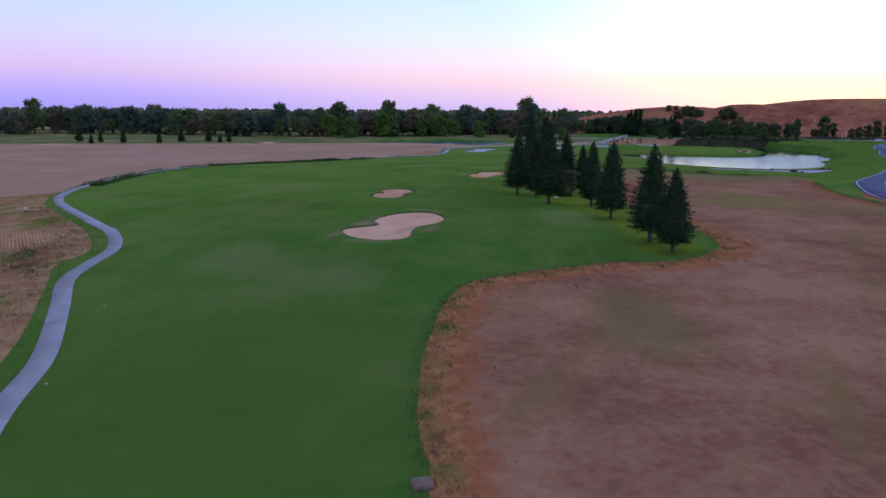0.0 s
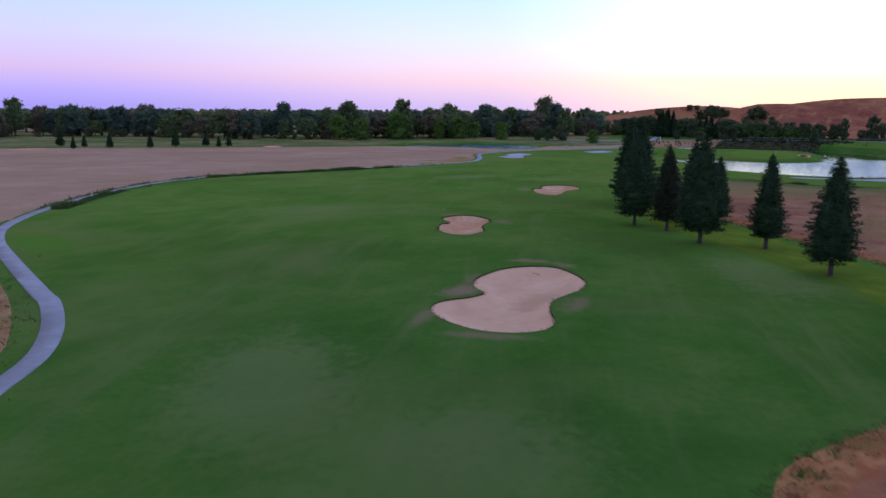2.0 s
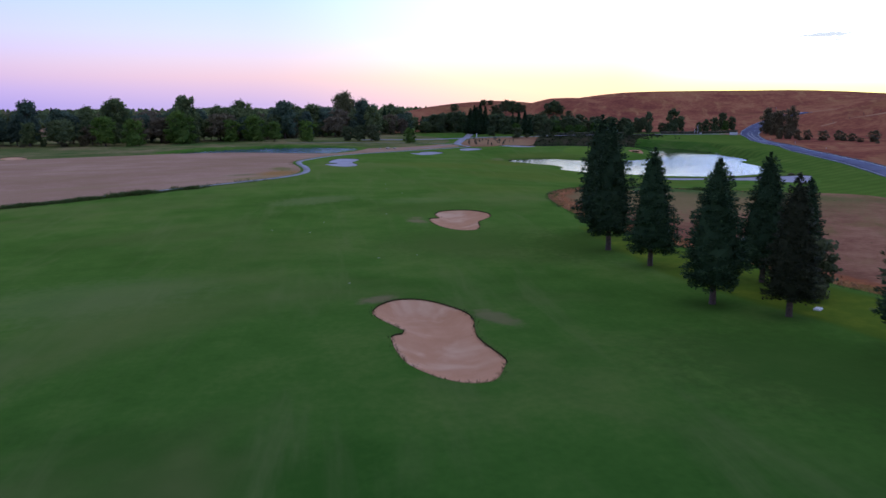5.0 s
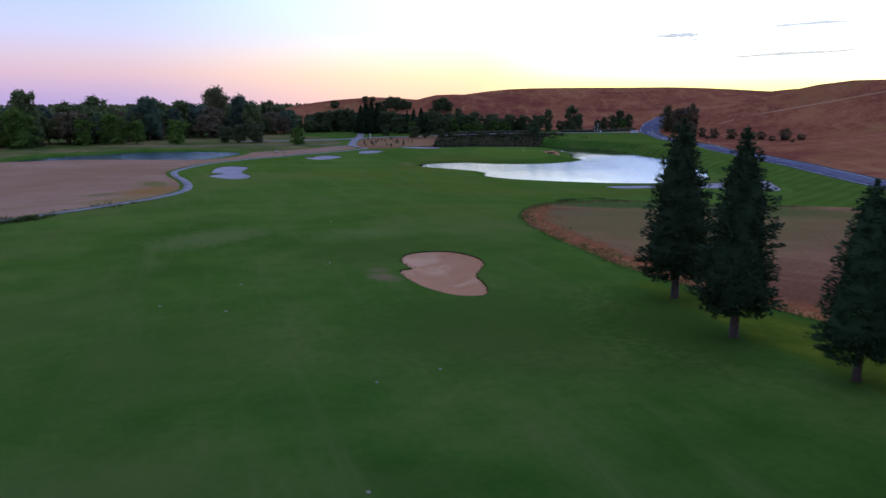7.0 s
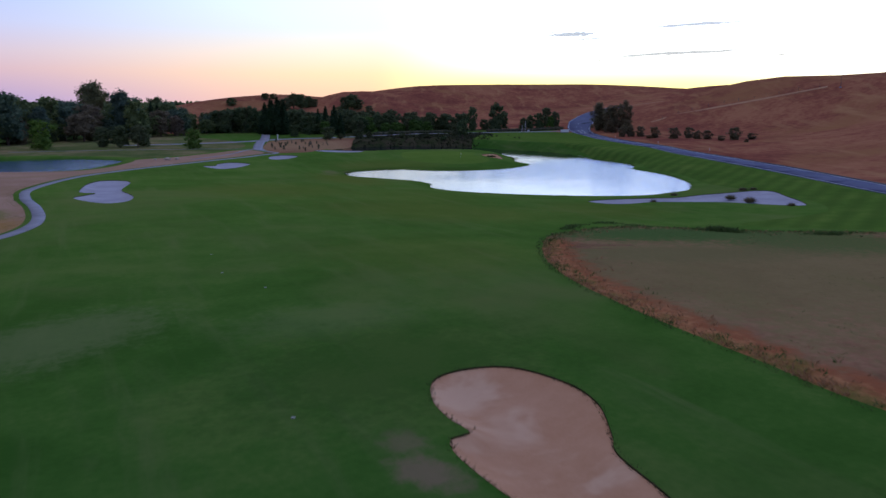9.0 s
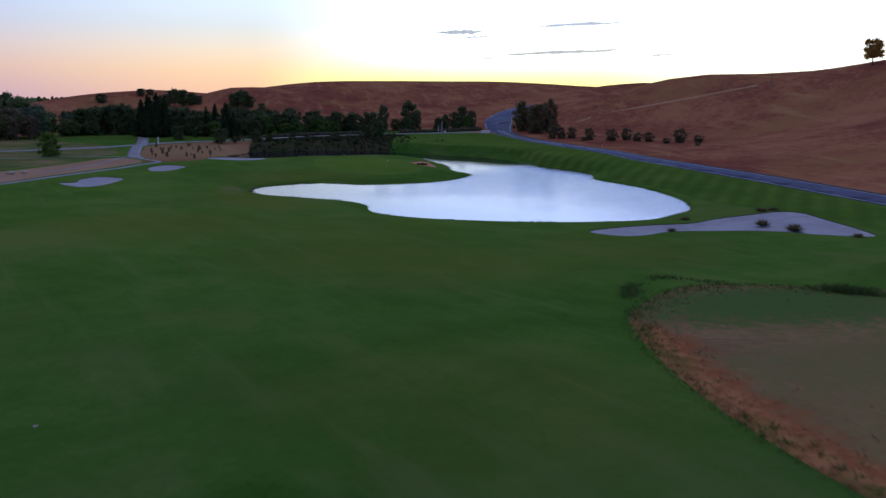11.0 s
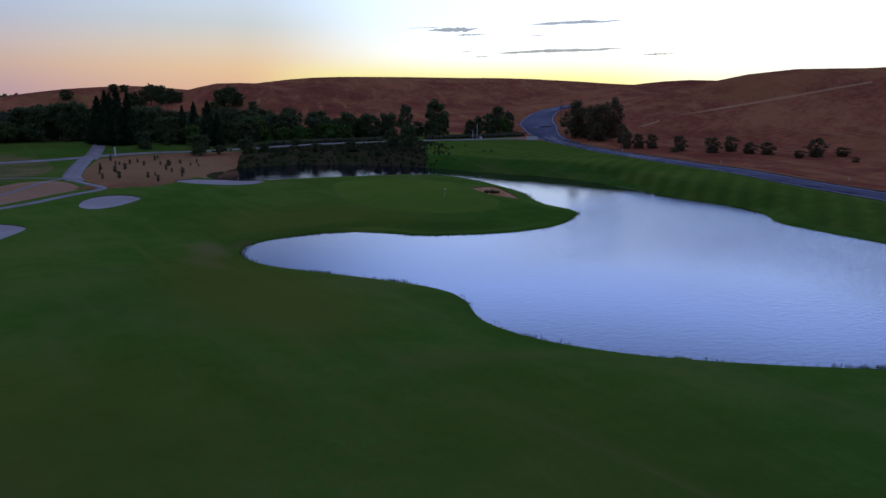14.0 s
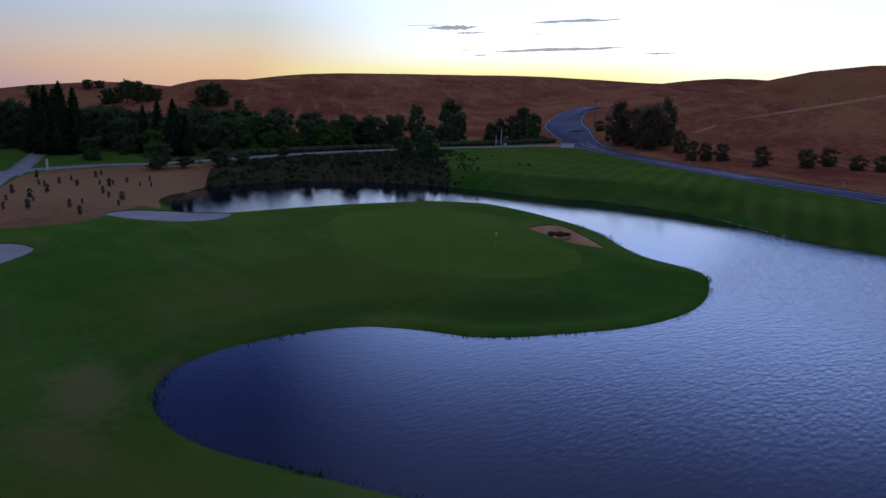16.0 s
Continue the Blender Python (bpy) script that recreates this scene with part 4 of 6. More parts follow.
def broadleaf(seed, tall, wide, mat, clumps=1100, leaf=0.7, lobes=9, bark=None, low=0.22, core=0.66):
    """A tree of many small uneven leaf clusters on forked limbs."""
    r = random.Random(seed)
    trunk = Soup()
    top = tall * 0.55
    trunk.tube([(0, 0, -0.5), (0, 0, 0.2), (r.uniform(-.2, .2), 0, top * 0.4), (r.uniform(-.3, .3), r.uniform(-.3, .3), top)], [tall * 0.036, tall * 0.026, tall * 0.020, tall * 0.010], 8)
    balls = []
    many = int(lobes * 2.0)
    for k in range(many):
        a = 2.39996 * k + r.uniform(-0.5, 0.5)
        h = low + 0.12 + (0.88 - low - 0.12) * ((k + r.random()) / many)
        belly = math.sqrt(max(0.06, 1 - ((h - 0.42) / 0.60) ** 2))
        out = wide * r.uniform(0.30, 0.84) * belly
        c = Vector((math.cos(a) * out, math.sin(a) * out, tall * h * r.uniform(0.94, 1.06)))
        size = r.uniform(0.6, 1.15)
        balls.append((c, wide * 0.30 * size, tall * 0.105 * size))
        if k % 2 == 0:
            trunk.tube([(0, 0, top * r.uniform(0.35, 0.8)), c * 0.55 + Vector((0, 0, tall * h * 0.3)), c], [tall * 0.011, tall * 0.008, tall * 0.003], 5)
    for k in range(3):
        balls.append((Vector((r.uniform(-.2, .2) * wide, r.uniform(-.2, .2) * wide, tall * r.uniform(0.78, 0.9))), wide * r.uniform(0.2, 0.32), tall * r.uniform(0.09, 0.13)))
    crown = Soup()
    if core:
        lump(crown, (0, 0, tall * (low + 0.36)), wide * 0.55, tall * 0.26, r, 6, 9)
        for c, rx, rz in balls:
            lump(crown, c, rx * core, rz * core, r, 4, 6)
    for k in range(int(clumps * 1.25)):
        c, rx, rz = r.choice(balls)
        d = Vector((r.gauss(0, 1), r.gauss(0, 1), r.gauss(0, 1))).normalized()
        t = abs(r.gauss(0.92, 0.22))
        q = c + Vector((d.x * rx * t, d.y * rx * t, d.z * rz * t))
        if q.z < max(0.1, tall * low * 0.6):
            continue
        n = (d + Vector((r.uniform(-1, 1), r.uniform(-1, 1), r.uniform(-.5, 1)))).normalized()
        e = n.cross(Vector((r.uniform(-1, 1), r.uniform(-1, 1), 0.3))).normalized()
        w = n.cross(e)
        L = leaf * r.uniform(0.45, 1.15)
        crown.add([q - e * L * .7, q - w * L * .5 + n * .15 * L, q + e * L * .75, q + w * L * .55 + n * .1 * L], [(0, 1, 2), (0, 2, 3)])
    return trunk.made("trunk", [bark or M_BARK], True), crown.made("crown", [mat])


def plant(name, meshes, x, y, scale=1.0, turn=0.0, label="", category="tree", group="", squash=1.0, parts=("trunk", "crown")):
    base = empty(name, Matrix.Translation((x, y, ground_z(x, y))) @ Matrix.Rotation(turn, 4, "Z") @ Matrix.Diagonal((scale * squash, scale * squash, scale, 1)))
    for part_name, me in zip(parts, meshes):
        child(part_name, me, base)
    tagged(base, label, category, group)
    return base


rng = random.Random(11)
REDWOODS = [conifer(s, 15.0, w, bare=0.15, leaf=0.31) for s, w in ((1, 3.9), (2, 3.7), (3, 3.5), (4, 4.0))]
RUSTY = conifer(7, 15.0, 3.6, rusty=True, bare=0.15, leaf=0.31)
SHRUBBY = broadleaf(8, 6.5, 3.4, M_OAK, 1000, 0.42, 10, low=-0.14)
# the row of redwoods: x, y, height, kind
for x, y, tall, k in [(32.4, 107.6, 12.2, 0), (31.1, 115.2, 14.9, 1), (29.7, 137.0, 13.9, 3), (21.0, 157.2, 15.4, 0), (29.4, 154.6, 13.2, 2), (16.2, 176.0, 14.1, 1), (19.9, 169.9, 13.0, 4), (32.2, 182.0, 11.9, 2), (28.6, 184.2, 14.5, 3), (25.2, 188.5, 13.6, 2),
                      (22.0, 196.6, 14.7, 3), (22.9, 208.9, 18.1, 2), (28.5, 222.2, 18.8, 3)]:
    plant("redwood_tree", RUSTY if k == 4 else REDWOODS[k], x, y, tall / 15.0, rng.uniform(0, 6),
          "browning young redwood tree on the fairway's edge" if k == 4 else "dark green redwood tree on the fairway's edge", "tree", "redwoods beside the fairway")
plant("shrub_tree", SHRUBBY, 27.6, 176.2, 1.0, 1.0, "low dark bushy tree behind the redwoods", "tree")

SMALL_CONIFERS = [conifer(s, 7.5, 2.0, bare=0.16, leaf=0.5, whorls=13) for s in (21, 22)]
for x, y, s in [(-218, 452, 1.25), (-201, 431, 0.8), (-203, 447, 0.85), (-188, 443, 1.0), (-168, 445, 0.95), (-159, 457, 1.2), (-145, 464, 1.15), (-137, 460, 0.8), (-133, 465, 0.95)]:
    plant("small_conifer", SMALL_CONIFERS[int(abs(x)) % 2], x, y, s, rng.uniform(0, 6), "small dark conifer on the strip beyond the field", "tree", "small trees beyond the field")

OAKS = [broadleaf(s, 17, 7.5, M_OAK, 1500, 0.95, 11, low=l) for s, l in ((31, -0.06), (32, -0.02), (33, -0.08), (34, 0.1), (35, -0.1))]
FRESH = [broadleaf(s, 12, 4.8, M_FRESH, 1300, 0.6, 12, low=l) for s, l in ((41, -0.08), (42, 0.02))]
LEAFY = [broadleaf(s, 11, 4.2, M_LEAFY, 900, 0.75, 8, low=0.06) for s in (43, 47)]
TALL = broadleaf(51, 36, 12.5, M_GUM, 3000, 1.1, 22, bark=M_PALE_BARK, low=0.26, core=0.5)
FIRS = [conifer(s, 20, 4.6, bare=0.03, leaf=0.9, whorls=24, boughs=9, taper=0.72) for s in (61, 62, 63)]
BELT_OAKS = [broadleaf(s, t, w, mat, 1500, 0.9, n, low=l, core=0.62) for s, t, w, mat, n, l in ((36, 17, 7.0, M_BELT, 17, 0.02), (37, 15, 8.0, M_BELT, 20, 0.12), (38, 19, 6.2, M_BELT_3, 18, 0.04),
             (39, 16, 8.2, M_BELT_2, 19, 0.15), (40, 18, 7.2, M_BELT_3, 22, -0.04), (44, 20, 6.0, M_BELT, 18, 0.06), (45, 15, 7.6, M_BELT_3, 17, 0.12), (46, 17, 6.6, M_BELT_2, 20, 0.02))]
BUSHES = [broadleaf(s, 6.0, 3.2, M_DUSKY, 800, 0.42, 11, low=-0.16, core=0.5) for s in (71, 72, 73)]
DUSKY = [broadleaf(s, 17, 7.5, M_DUSKY, 2200, 0.75, 13, low=l, core=0.42) for s, l in ((74, -0.08), (75, 0.0), (76, -0.12))]


def belt(line, count, spread, meshes, size, name, label, group, category="tree"):
    l = curve(line, False, 2.0)
    for i in range(count):
        p = l[min(len(l) - 1, int((i + rng.random()) / count * len(l)))]
        x, y = p[0] + rng.uniform(-spread, spread), p[1] + rng.uniform(-spread, spread)
        plant(name, rng.choice(meshes), x, y, rng.uniform(*size), rng.uniform(0, 6.28), label, category, group, squash=rng.uniform(0.9, 1.25))


belt([(-600, 650), (-420, 606), (-311, 586), (-262, 604), (-185, 592), (-150, 578), (-110, 580), (-60, 598), (-20, 612), (30, 645), (75, 655)], 84, 14, BELT_OAKS, (0.58, 1.42), "oak_tree", "broad dark green oak in the tree belt", "tree belt")
belt([(-620, 665), (-420, 625), (-311, 606), (-180, 612), (-110, 600), (-60, 618), (0, 635), (75, 672)], 60, 10, BELT_OAKS, (0.62, 1.40), "oak_tree", "broad dark green oak in the tree belt", "tree belt")
belt([(-640, 720), (-400, 680), (-250, 700), (-100, 680), (0, 690), (70, 705), (118, 745)], 84, 22, BELT_OAKS, (0.95, 1.25), "oak_tree", "broad dark green oak in the tree belt", "tree belt")
belt([(-120, 596), (-60, 606), (-20, 622), (30, 652), (75, 664), (110, 690)], 40, 9, BELT_OAKS, (0.72, 1.15), "oak_tree", "broad dark green oak in the tree belt", "tree belt")
belt([(85, 668), (110, 672), (125, 690), (140, 715)], 12, 8, BELT_OAKS, (0.6, 0.85), "oak_tree", "broad dark green oak in the tree belt", "tree belt")
for x, y, s in [(-87, 569, 1.35), (-72, 562, 1.2), (-6, 594, 1.3), (5, 590, 1.0), (24, 582, 1.05), (84, 568, 0.75), (-48, 577, 1.55), (-20, 592, 1.1)]:
    plant("young_tree", FRESH[int(abs(x)) % 2], x, y, s, rng.uniform(0, 6), "light green young tree before the dark belt", "tree", "light trees before the belt", squash=1.25)
for x, y, s in [(50, 590, 0.55), (56, 584, 0.6), (63, 582, 0.62), (67, 589, 0.6)]:
    plant("lawn_tree", OAKS[int(x) % 5], x, y, s, rng.uniform(0, 6), "dark round tree on the lawn before the belt", "tree", "trees on the far lawn")
plant("eucalyptus_tree", TALL, 81, 795, 0.95, 0.6, "tall open eucalyptus with pale limbs above the belt", "tree")
# firs near the driveway: x, y, height, half width
for x, y, tall, half in [(187, 625, 12.9, 3.4), (184, 627, 17.2, 4.4), (185, 641, 16.5, 4.0), (181, 643, 14.9, 3.4), (193, 715, 13.8, 2.8), (154, 660, 18.4, 5.4), (155, 654, 20.5, 5.0), (158, 650, 21.9, 5.2), (162, 650, 20.2, 4.8), (161, 666, 19.5, 5.2),
                         (95, 690, 19.0, 4.2), (100, 696, 17.5, 4.0), (60, 720, 17.0, 3.8), (-140, 720, 20.0, 4.2)]:
    plant("fir_tree", FIRS[int(abs(x) + y) % 3], x, y, tall / 20, rng.uniform(0, 6), "tall dark fir near the driveway", "tree", "firs near the driveway", squash=half / 4.6 * 20 / tall)
# trees behind the driveway: x, y, height, half width
for x, y, tall, half in [(328, 626, 8.2, 3.6), (334, 626, 10.0, 3.9), (340, 624, 11.3, 4.2), (347, 624, 14.7, 3.9), (356, 625, 11.1, 3.6), (286, 649, 8.3, 3.7), (287, 641, 11.7, 4.1), (282, 623, 16.6, 4.3), (305, 640, 7.3, 4.0),
                         (308, 631, 18.8, 6.6), (317, 634, 12.7, 3.3), (256, 635, 12.5, 3.8), (258, 662, 12.4, 6.7), (247, 667, 8.2, 6.2), (236, 673, 9.9, 6.2), (206, 649, 14.8, 7.0), (210, 646, 8.4, 5.1), (175, 642, 12.0, 5.2), (159, 628, 7.2, 3.7),
                         (152, 682, 16.9, 7.1), (155, 680, 15.9, 6.2), (151, 695, 16.0, 6.9), (230, 690, 9.0, 6.0), (266, 655, 9.0, 5.0), (222, 680, 9.5, 6.0), (198, 668, 11.0, 6.0), (190, 660, 10.0, 5.0)]:
    plant("roadside_tree", OAKS[int(x + y) % 5], x, y, tall / 17, rng.uniform(0, 6), "dense dark green tree near the driveway", "tree", "trees behind the driveway", squash=half / 7.5 * 17 / tall)
for x, y, tall, half in [(346, 572, 18.1, 5.7), (340, 554, 17.0, 7.0), (351, 554, 18.6, 5.6), (348, 566, 14.8, 6.0)]:
    plant("roadside_tree", DUSKY[int(x + y) % 3], x, y, tall / 17, rng.uniform(0, 6), "tall dusky tree between the road and the dry hill", "tree", "trees at the road's bend", squash=half / 7.5 * 17 / tall)
for x, y, tall, half in [(242, 629, 8.2, 5.7), (233, 634, 5.9, 4.2), (221, 632, 6.6, 4.5), (213, 639, 9.8, 5.2), (174, 618, 9.0, 4.3), (345, 617, 8.6, 3.3), (228, 630, 6.5, 4.0), (250, 628, 6.8, 4.0)]:
    plant("leafy_tree", LEAFY[int(x + y) % 2], x, y, tall / 11, rng.uniform(0, 6), "light green leafy tree behind the hedge", "tree", "leafy trees behind the hedge", squash=half / 4.2 * 11 / tall)
belt([(180, 652), (200, 636), (222, 648), (244, 642), (262, 648), (276, 640)], 34, 7, OAKS, (0.46, 0.72), "understory_tree", "low dark tree filling the wood behind the driveway", "wood behind the driveway")
belt([(128, 688), (150, 712), (175, 716), (196, 706)], 22, 9, OAKS, (0.62, 0.92), "oak_tree", "broad dark green oak in the wood behind the driveway", "wood behind the driveway")
belt([(168, 668), (186, 684), (206, 676), (228, 690), (250, 680)], 14, 7, OAKS, (0.62, 0.88), "oak_tree", "broad dark green oak in the wood behind the driveway", "wood behind the driveway")
belt([(-560, 634), (-420, 598), (-311, 578), (-262, 594), (-185, 584), (-150, 572), (-110, 572), (-60, 588), (-20, 602), (30, 634), (75, 645)], 58, 6, [SHRUBBY, BUSHES[0], BUSHES[2]], (0.55, 1.15), "shrub", "low dusky shrub at the foot of the tree belt", "shrubs under the belt", "shrub")
# oaks on the hills
for x, y, tall, half in [(283, 958, 11.1, 6.0), (287, 950, 12.6, 6.6), (287, 931, 16.0, 7.6), (287, 914, 14.5, 6.6), (289, 900, 11.0, 6.2), (291, 891, 8.3, 5.0), (302, 836, 14.9, 8.0), (299, 842, 12.3, 5.6), (309, 835, 9.6, 5.0), (309, 815, 8.0, 4.8), (290, 834, 8.0, 5.1),
                         (246, 994, 8.5, 5.6), (288, 1008, 7.0, 5.0), (297, 1010, 6.0, 4.4)]:
    plant("hill_oak", OAKS[int(x + y) % 5], x, y, tall / 17, rng.uniform(0, 6), "spreading dark oak standing on the dry hill", "tree", "oaks on the hills", squash=half / 7.5 * 17 / tall)
# low sunlight on this crest oak is put into its leaf colour
SUNLIT_OAK = broadleaf(37, 14, 6.5, foliage("sunlit_gold_leaves", (0.30, 0.17, 0.04), (0.60, 0.38, 0.10), (0.40, 0.22, 0.06), 0.5), 1500, 0.6, 11, low=0.1)
plant("hill_oak", SUNLIT_OAK, 453, 418, 1.0, 0.8, "oak on the crest of the dry hill, leaves coloured as sunlit gold", "tree")
# bushes at the hill's foot: x, y, height, half width
for x, y, tall, half in [(337, 539, 8.7, 3.3), (315, 522, 6.9, 2.6), (318, 519, 6.2, 2.2), (322, 515, 6.0, 2.6), (315, 498, 6.1, 2.7), (314, 484, 5.8, 3.2), (322, 481, 6.1, 2.7), (316, 471, 4.3, 2.6), (315, 464, 4.7, 2.7), (308, 496, 1.9, 1.9), (319, 518, 3.2, 1.6),
                         (377, 603, 5.1, 3.0), (368, 591, 4.7, 3.0), (358, 576, 3.8, 3.2), (312, 446, 6.4, 3.4), (306, 449, 2.6, 2.0), (316, 439, 3.2, 2.6), (296, 428, 1.6, 1.2)]:
    plant("bush", BUSHES[int(x + y) % 3], x, y, tall / 6.0, rng.uniform(0, 6), "dark rounded bush at the foot of the dry hill", "bush", "bushes at the hill's foot", squash=half * 1.22 / 3.2 * 6 / tall)


# ---------------------------------------------------------------- weeds, reeds, scrub
def blades(soup, x, y, z, tall, wide, r, n=6, lean=0.5, mat=0):
    for _ in range(n):
        a, b = r.uniform(0, 6.283), r.uniform(0, 6.283)
        t = tall * r.uniform(0.6, 1.15)
        q = (x + r.uniform(-wide, wide), y + r.uniform(-wide, wide))
        w = t * 0.16
        tip = (q[0] + math.cos(a) * t * lean, q[1] + math.sin(a) * t * lean, z + t)
        soup.add([(q[0] - math.cos(b) * w, q[1] - math.sin(b) * w, z - 0.05), (q[0] + math.cos(b) * w, q[1] + math.sin(b) * w, z - 0.05), tip], [(0, 1, 2)], mat)


def stuff(name, soup, mats, label, category):
    ob = new(name, soup.made(name, mats))
    return tagged(ob, label, category, kind="stuff")


def edge_weeds():
    r = random.Random(3)
    soup = Soup()
    line = FIELD_R[(FIELD_R[:, 0] < 116) & (FIELD_R[:, 1] > 20)]
    pts = []
    for p in line:
        for _ in range(26):
            pts.append((p[0] + r.gauss(0, 1.3), p[1] + r.gauss(0, 1.3), 0))
        for _ in range(10):
            pts.append((p[0] + r.gauss(0, 3.2), p[1] + r.gauss(0, 3.2), 0))
    p = np.array(pts)
    z = height(p[:, 0], p[:, 1], False)
    ins = inside(FIELD_R, p[:, 0], p[:, 1])
    d = distance(FIELD_R, p[:, 0], p[:, 1], 20.0)
    for (x, y, _), h, i, e in zip(p, z, ins, d):
        patchy = noise.noise((x * 0.22, y * 0.22, 0.0))
        if i:
            green = patchy > 0.18 or (x > 60 and y > 262)
            blades(soup, x, y, h, r.uniform(0.18, 0.48), 0.3, r, 4, 0.9, 1 if green and r.random() < 0.7 else 0)
        elif e < 0.9:
            blades(soup, x, y, h, r.uniform(0.12, 0.3), 0.3, r, 4, 0.8, 1)
    stuff("edge_weeds", soup, [M_STRAW, M_WEED], "tall rusty dry weeds along the fairway's edge", "weeds")


def field_weeds():
    r = random.Random(4)
    soup = Soup()
    cand, n = [], 0
    while n < 6000:
        x, y = r.uniform(-5, 110), r.uniform(25, 310)
        if noise.noise((x * 0.06, y * 0.06, 3.0)) + r.uniform(-0.3, 0.3) < 0.05:
            n += 0.2
            continue
        n += 1
        cand.append((x, y))
    p = np.array(cand)
    p = p[inside(FIELD_R, p[:, 0], p[:, 1])]
    z = height(p[:, 0], p[:, 1], False)
    for (x, y), h in zip(p, z):
        green = noise.noise((x * 0.05, y * 0.05, 7.0)) > 0.12
        blades(soup, x, y, h, r.uniform(0.08, 0.22), 0.4, r, 4, 1.0, 1 if green else 0)
    stuff("field_weeds", soup, [M_STRAW, M_WEED], "sparse dry weeds scattered over the brown field", "weeds")


edge_weeds()
field_weeds()


def path_weeds():
    r = random.Random(6)
    soup = Soup()
    p = []
    for q in PATH_LINE[(PATH_LINE[:, 1] > 30) & (PATH_LINE[:, 1] < 440)]:
        for _ in range(16):
            p.append((q[0] + r.gauss(-6, 2.6) if q[1] < 160 else q[0] + r.gauss(-2.4, 0.7), q[1] + r.gauss(0, 3.0)))
    for _ in range(900):
        a = r.uniform(0, 1)
        p.append((-57 - 6 * a + r.gauss(0, 2.0), 99 + 14 * a + r.gauss(0, 3.0)))
    ditch = PATH_LINE[(PATH_LINE[:, 1] > 206) & (PATH_LINE[:, 1] < 324)]
    d = np.gradient(ditch, axis=0)
    d /= np.linalg.norm(d, axis=1)[:, None]
    for q, e in zip(ditch, d):      # the ditch on the fairway's side
        for _ in range(60 if q[1] < 243 else 50 if 282 < q[1] < 322 else 3):
            side = r.uniform(1.4, 3.6)
            p.append((q[0] + e[1] * side + r.gauss(0, 0.5), q[1] - e[0] * side + r.gauss(0, 0.5)))
    p = np.array(p)
    z = height(p[:, 0], p[:, 1], False)
    keep = (distance(PATH_POLY, p[:, 0], p[:, 1], 3.0) > 0.4) & ~inside(PATH_POLY, p[:, 0], p[:, 1])
    on_field = inside(FIELD_L, p[:, 0], p[:, 1])
    for (x, y), h, in_field in zip(p[keep], z[keep], on_field[keep]):
        dry = noise.noise((x * 0.15, y * 0.15, 1.0)) > 0.05 and in_field
        bushy = 205 < y < 333 and not in_field
        lush = max(0.0, 0.55 + noise.noise((x * 0.13, y * 0.13, 4.0))) * (1.25 if y > 274 else 1.15)
        blades(soup, x, y, h, r.uniform(0.3, 0.7) * (0.4 + 1.1 * lush) if bushy else r.uniform(0.15, 0.42) if y < 160 else r.uniform(0.06, 0.16), 0.5, r, 5 if bushy else 4, 0.9, 0 if dry else 1)
    for q in curve([(76, 311.5), (84, 316), (91, 316), (94, 306), (98.5, 298.5), (101, 290), (110, 281)], False, 0.5):      # the ditch north of the brown field
        lush = max(0.0, 0.35 + 1.5 * noise.noise((q[0] * 0.13, q[1] * 0.13, 9.0)))
        for _ in range(int(16 * lush)):
            x, y = q[0] + r.gauss(0, 0.7), q[1] + r.gauss(0, 0.7)
            blades(soup, x, y, ground_z(x, y), r.uniform(0.25, 0.6) * (0.4 + lush), 0.5, r, 5, 0.8, 1)
    stuff("path_weeds", soup, [M_STRAW, M_WEED], "green and dry weeds beside the cart path", "weeds")


def shore_reeds():
    r = random.Random(8)
    soup = Soup()
    for poly, level in ((POND, WATER), (POND_2, WATER_2)):
        for q in poly:
            thick = 0.55 + noise.noise((q[0] * 0.12, q[1] * 0.12, 0))
            for _ in range(int(20 * max(0.1, thick))):
                blades(soup, q[0] + r.gauss(0, 0.35), q[1] + r.gauss(0, 0.35), level, r.uniform(0.08, 0.26) * (0.6 + thick), 0.3, r, 3, 0.9)
    stuff("shore_reeds", soup, [M_REED], "short reeds and rough grass along the ponds' edge", "reeds")


def bank_scrub():
    r = random.Random(9)
    soup = Soup()
    q = np.array([(r.uniform(158, 275), r.uniform(540, 604)) for _ in range(4200)])
    ok = ~inside(POND, q[:, 0], q[:, 1]) & ~inside(DRIVE_POLY, q[:, 0], q[:, 1]) & ~inside(PLOT, q[:, 0], q[:, 1])
    over = np.array([r.expovariate(0.22) for _ in q])
    ok &= inside(SCRUB, q[:, 0], q[:, 1]) | (distance(SCRUB, q[:, 0], q[:, 1], 30.0) < over)
    q = q[ok][:1000]
    for (x, y), z in zip(q, height(q[:, 0], q[:, 1], False)):
        s = r.uniform(0.25, 0.75)
        lump(soup, (x, y, z + s * 0.25), s * 0.6, s * 0.45, r, 4, 6)
        for _ in range(26):
            a, e = r.uniform(0, 6.28), r.uniform(0.0, 1.4)
            q = Vector((x + math.cos(a) * math.cos(e) * s, y + math.sin(a) * math.cos(e) * s, z + s * 0.3 + math.sin(e) * s * 0.75))
            d = Vector((math.cos(a + r.uniform(-1, 1)), math.sin(a + r.uniform(-1, 1)), r.uniform(0, 1))) * s * 0.4
            t = Vector((-d.y, d.x, 0.1)) * 0.45
            soup.add([q - d * .4, q + t, q + d, q - t], [(0, 1, 2, 3)])
    stuff("bank_scrub", soup, [M_SCRUB], "low brownish purple scrub on the pond's far bank", "scrub")


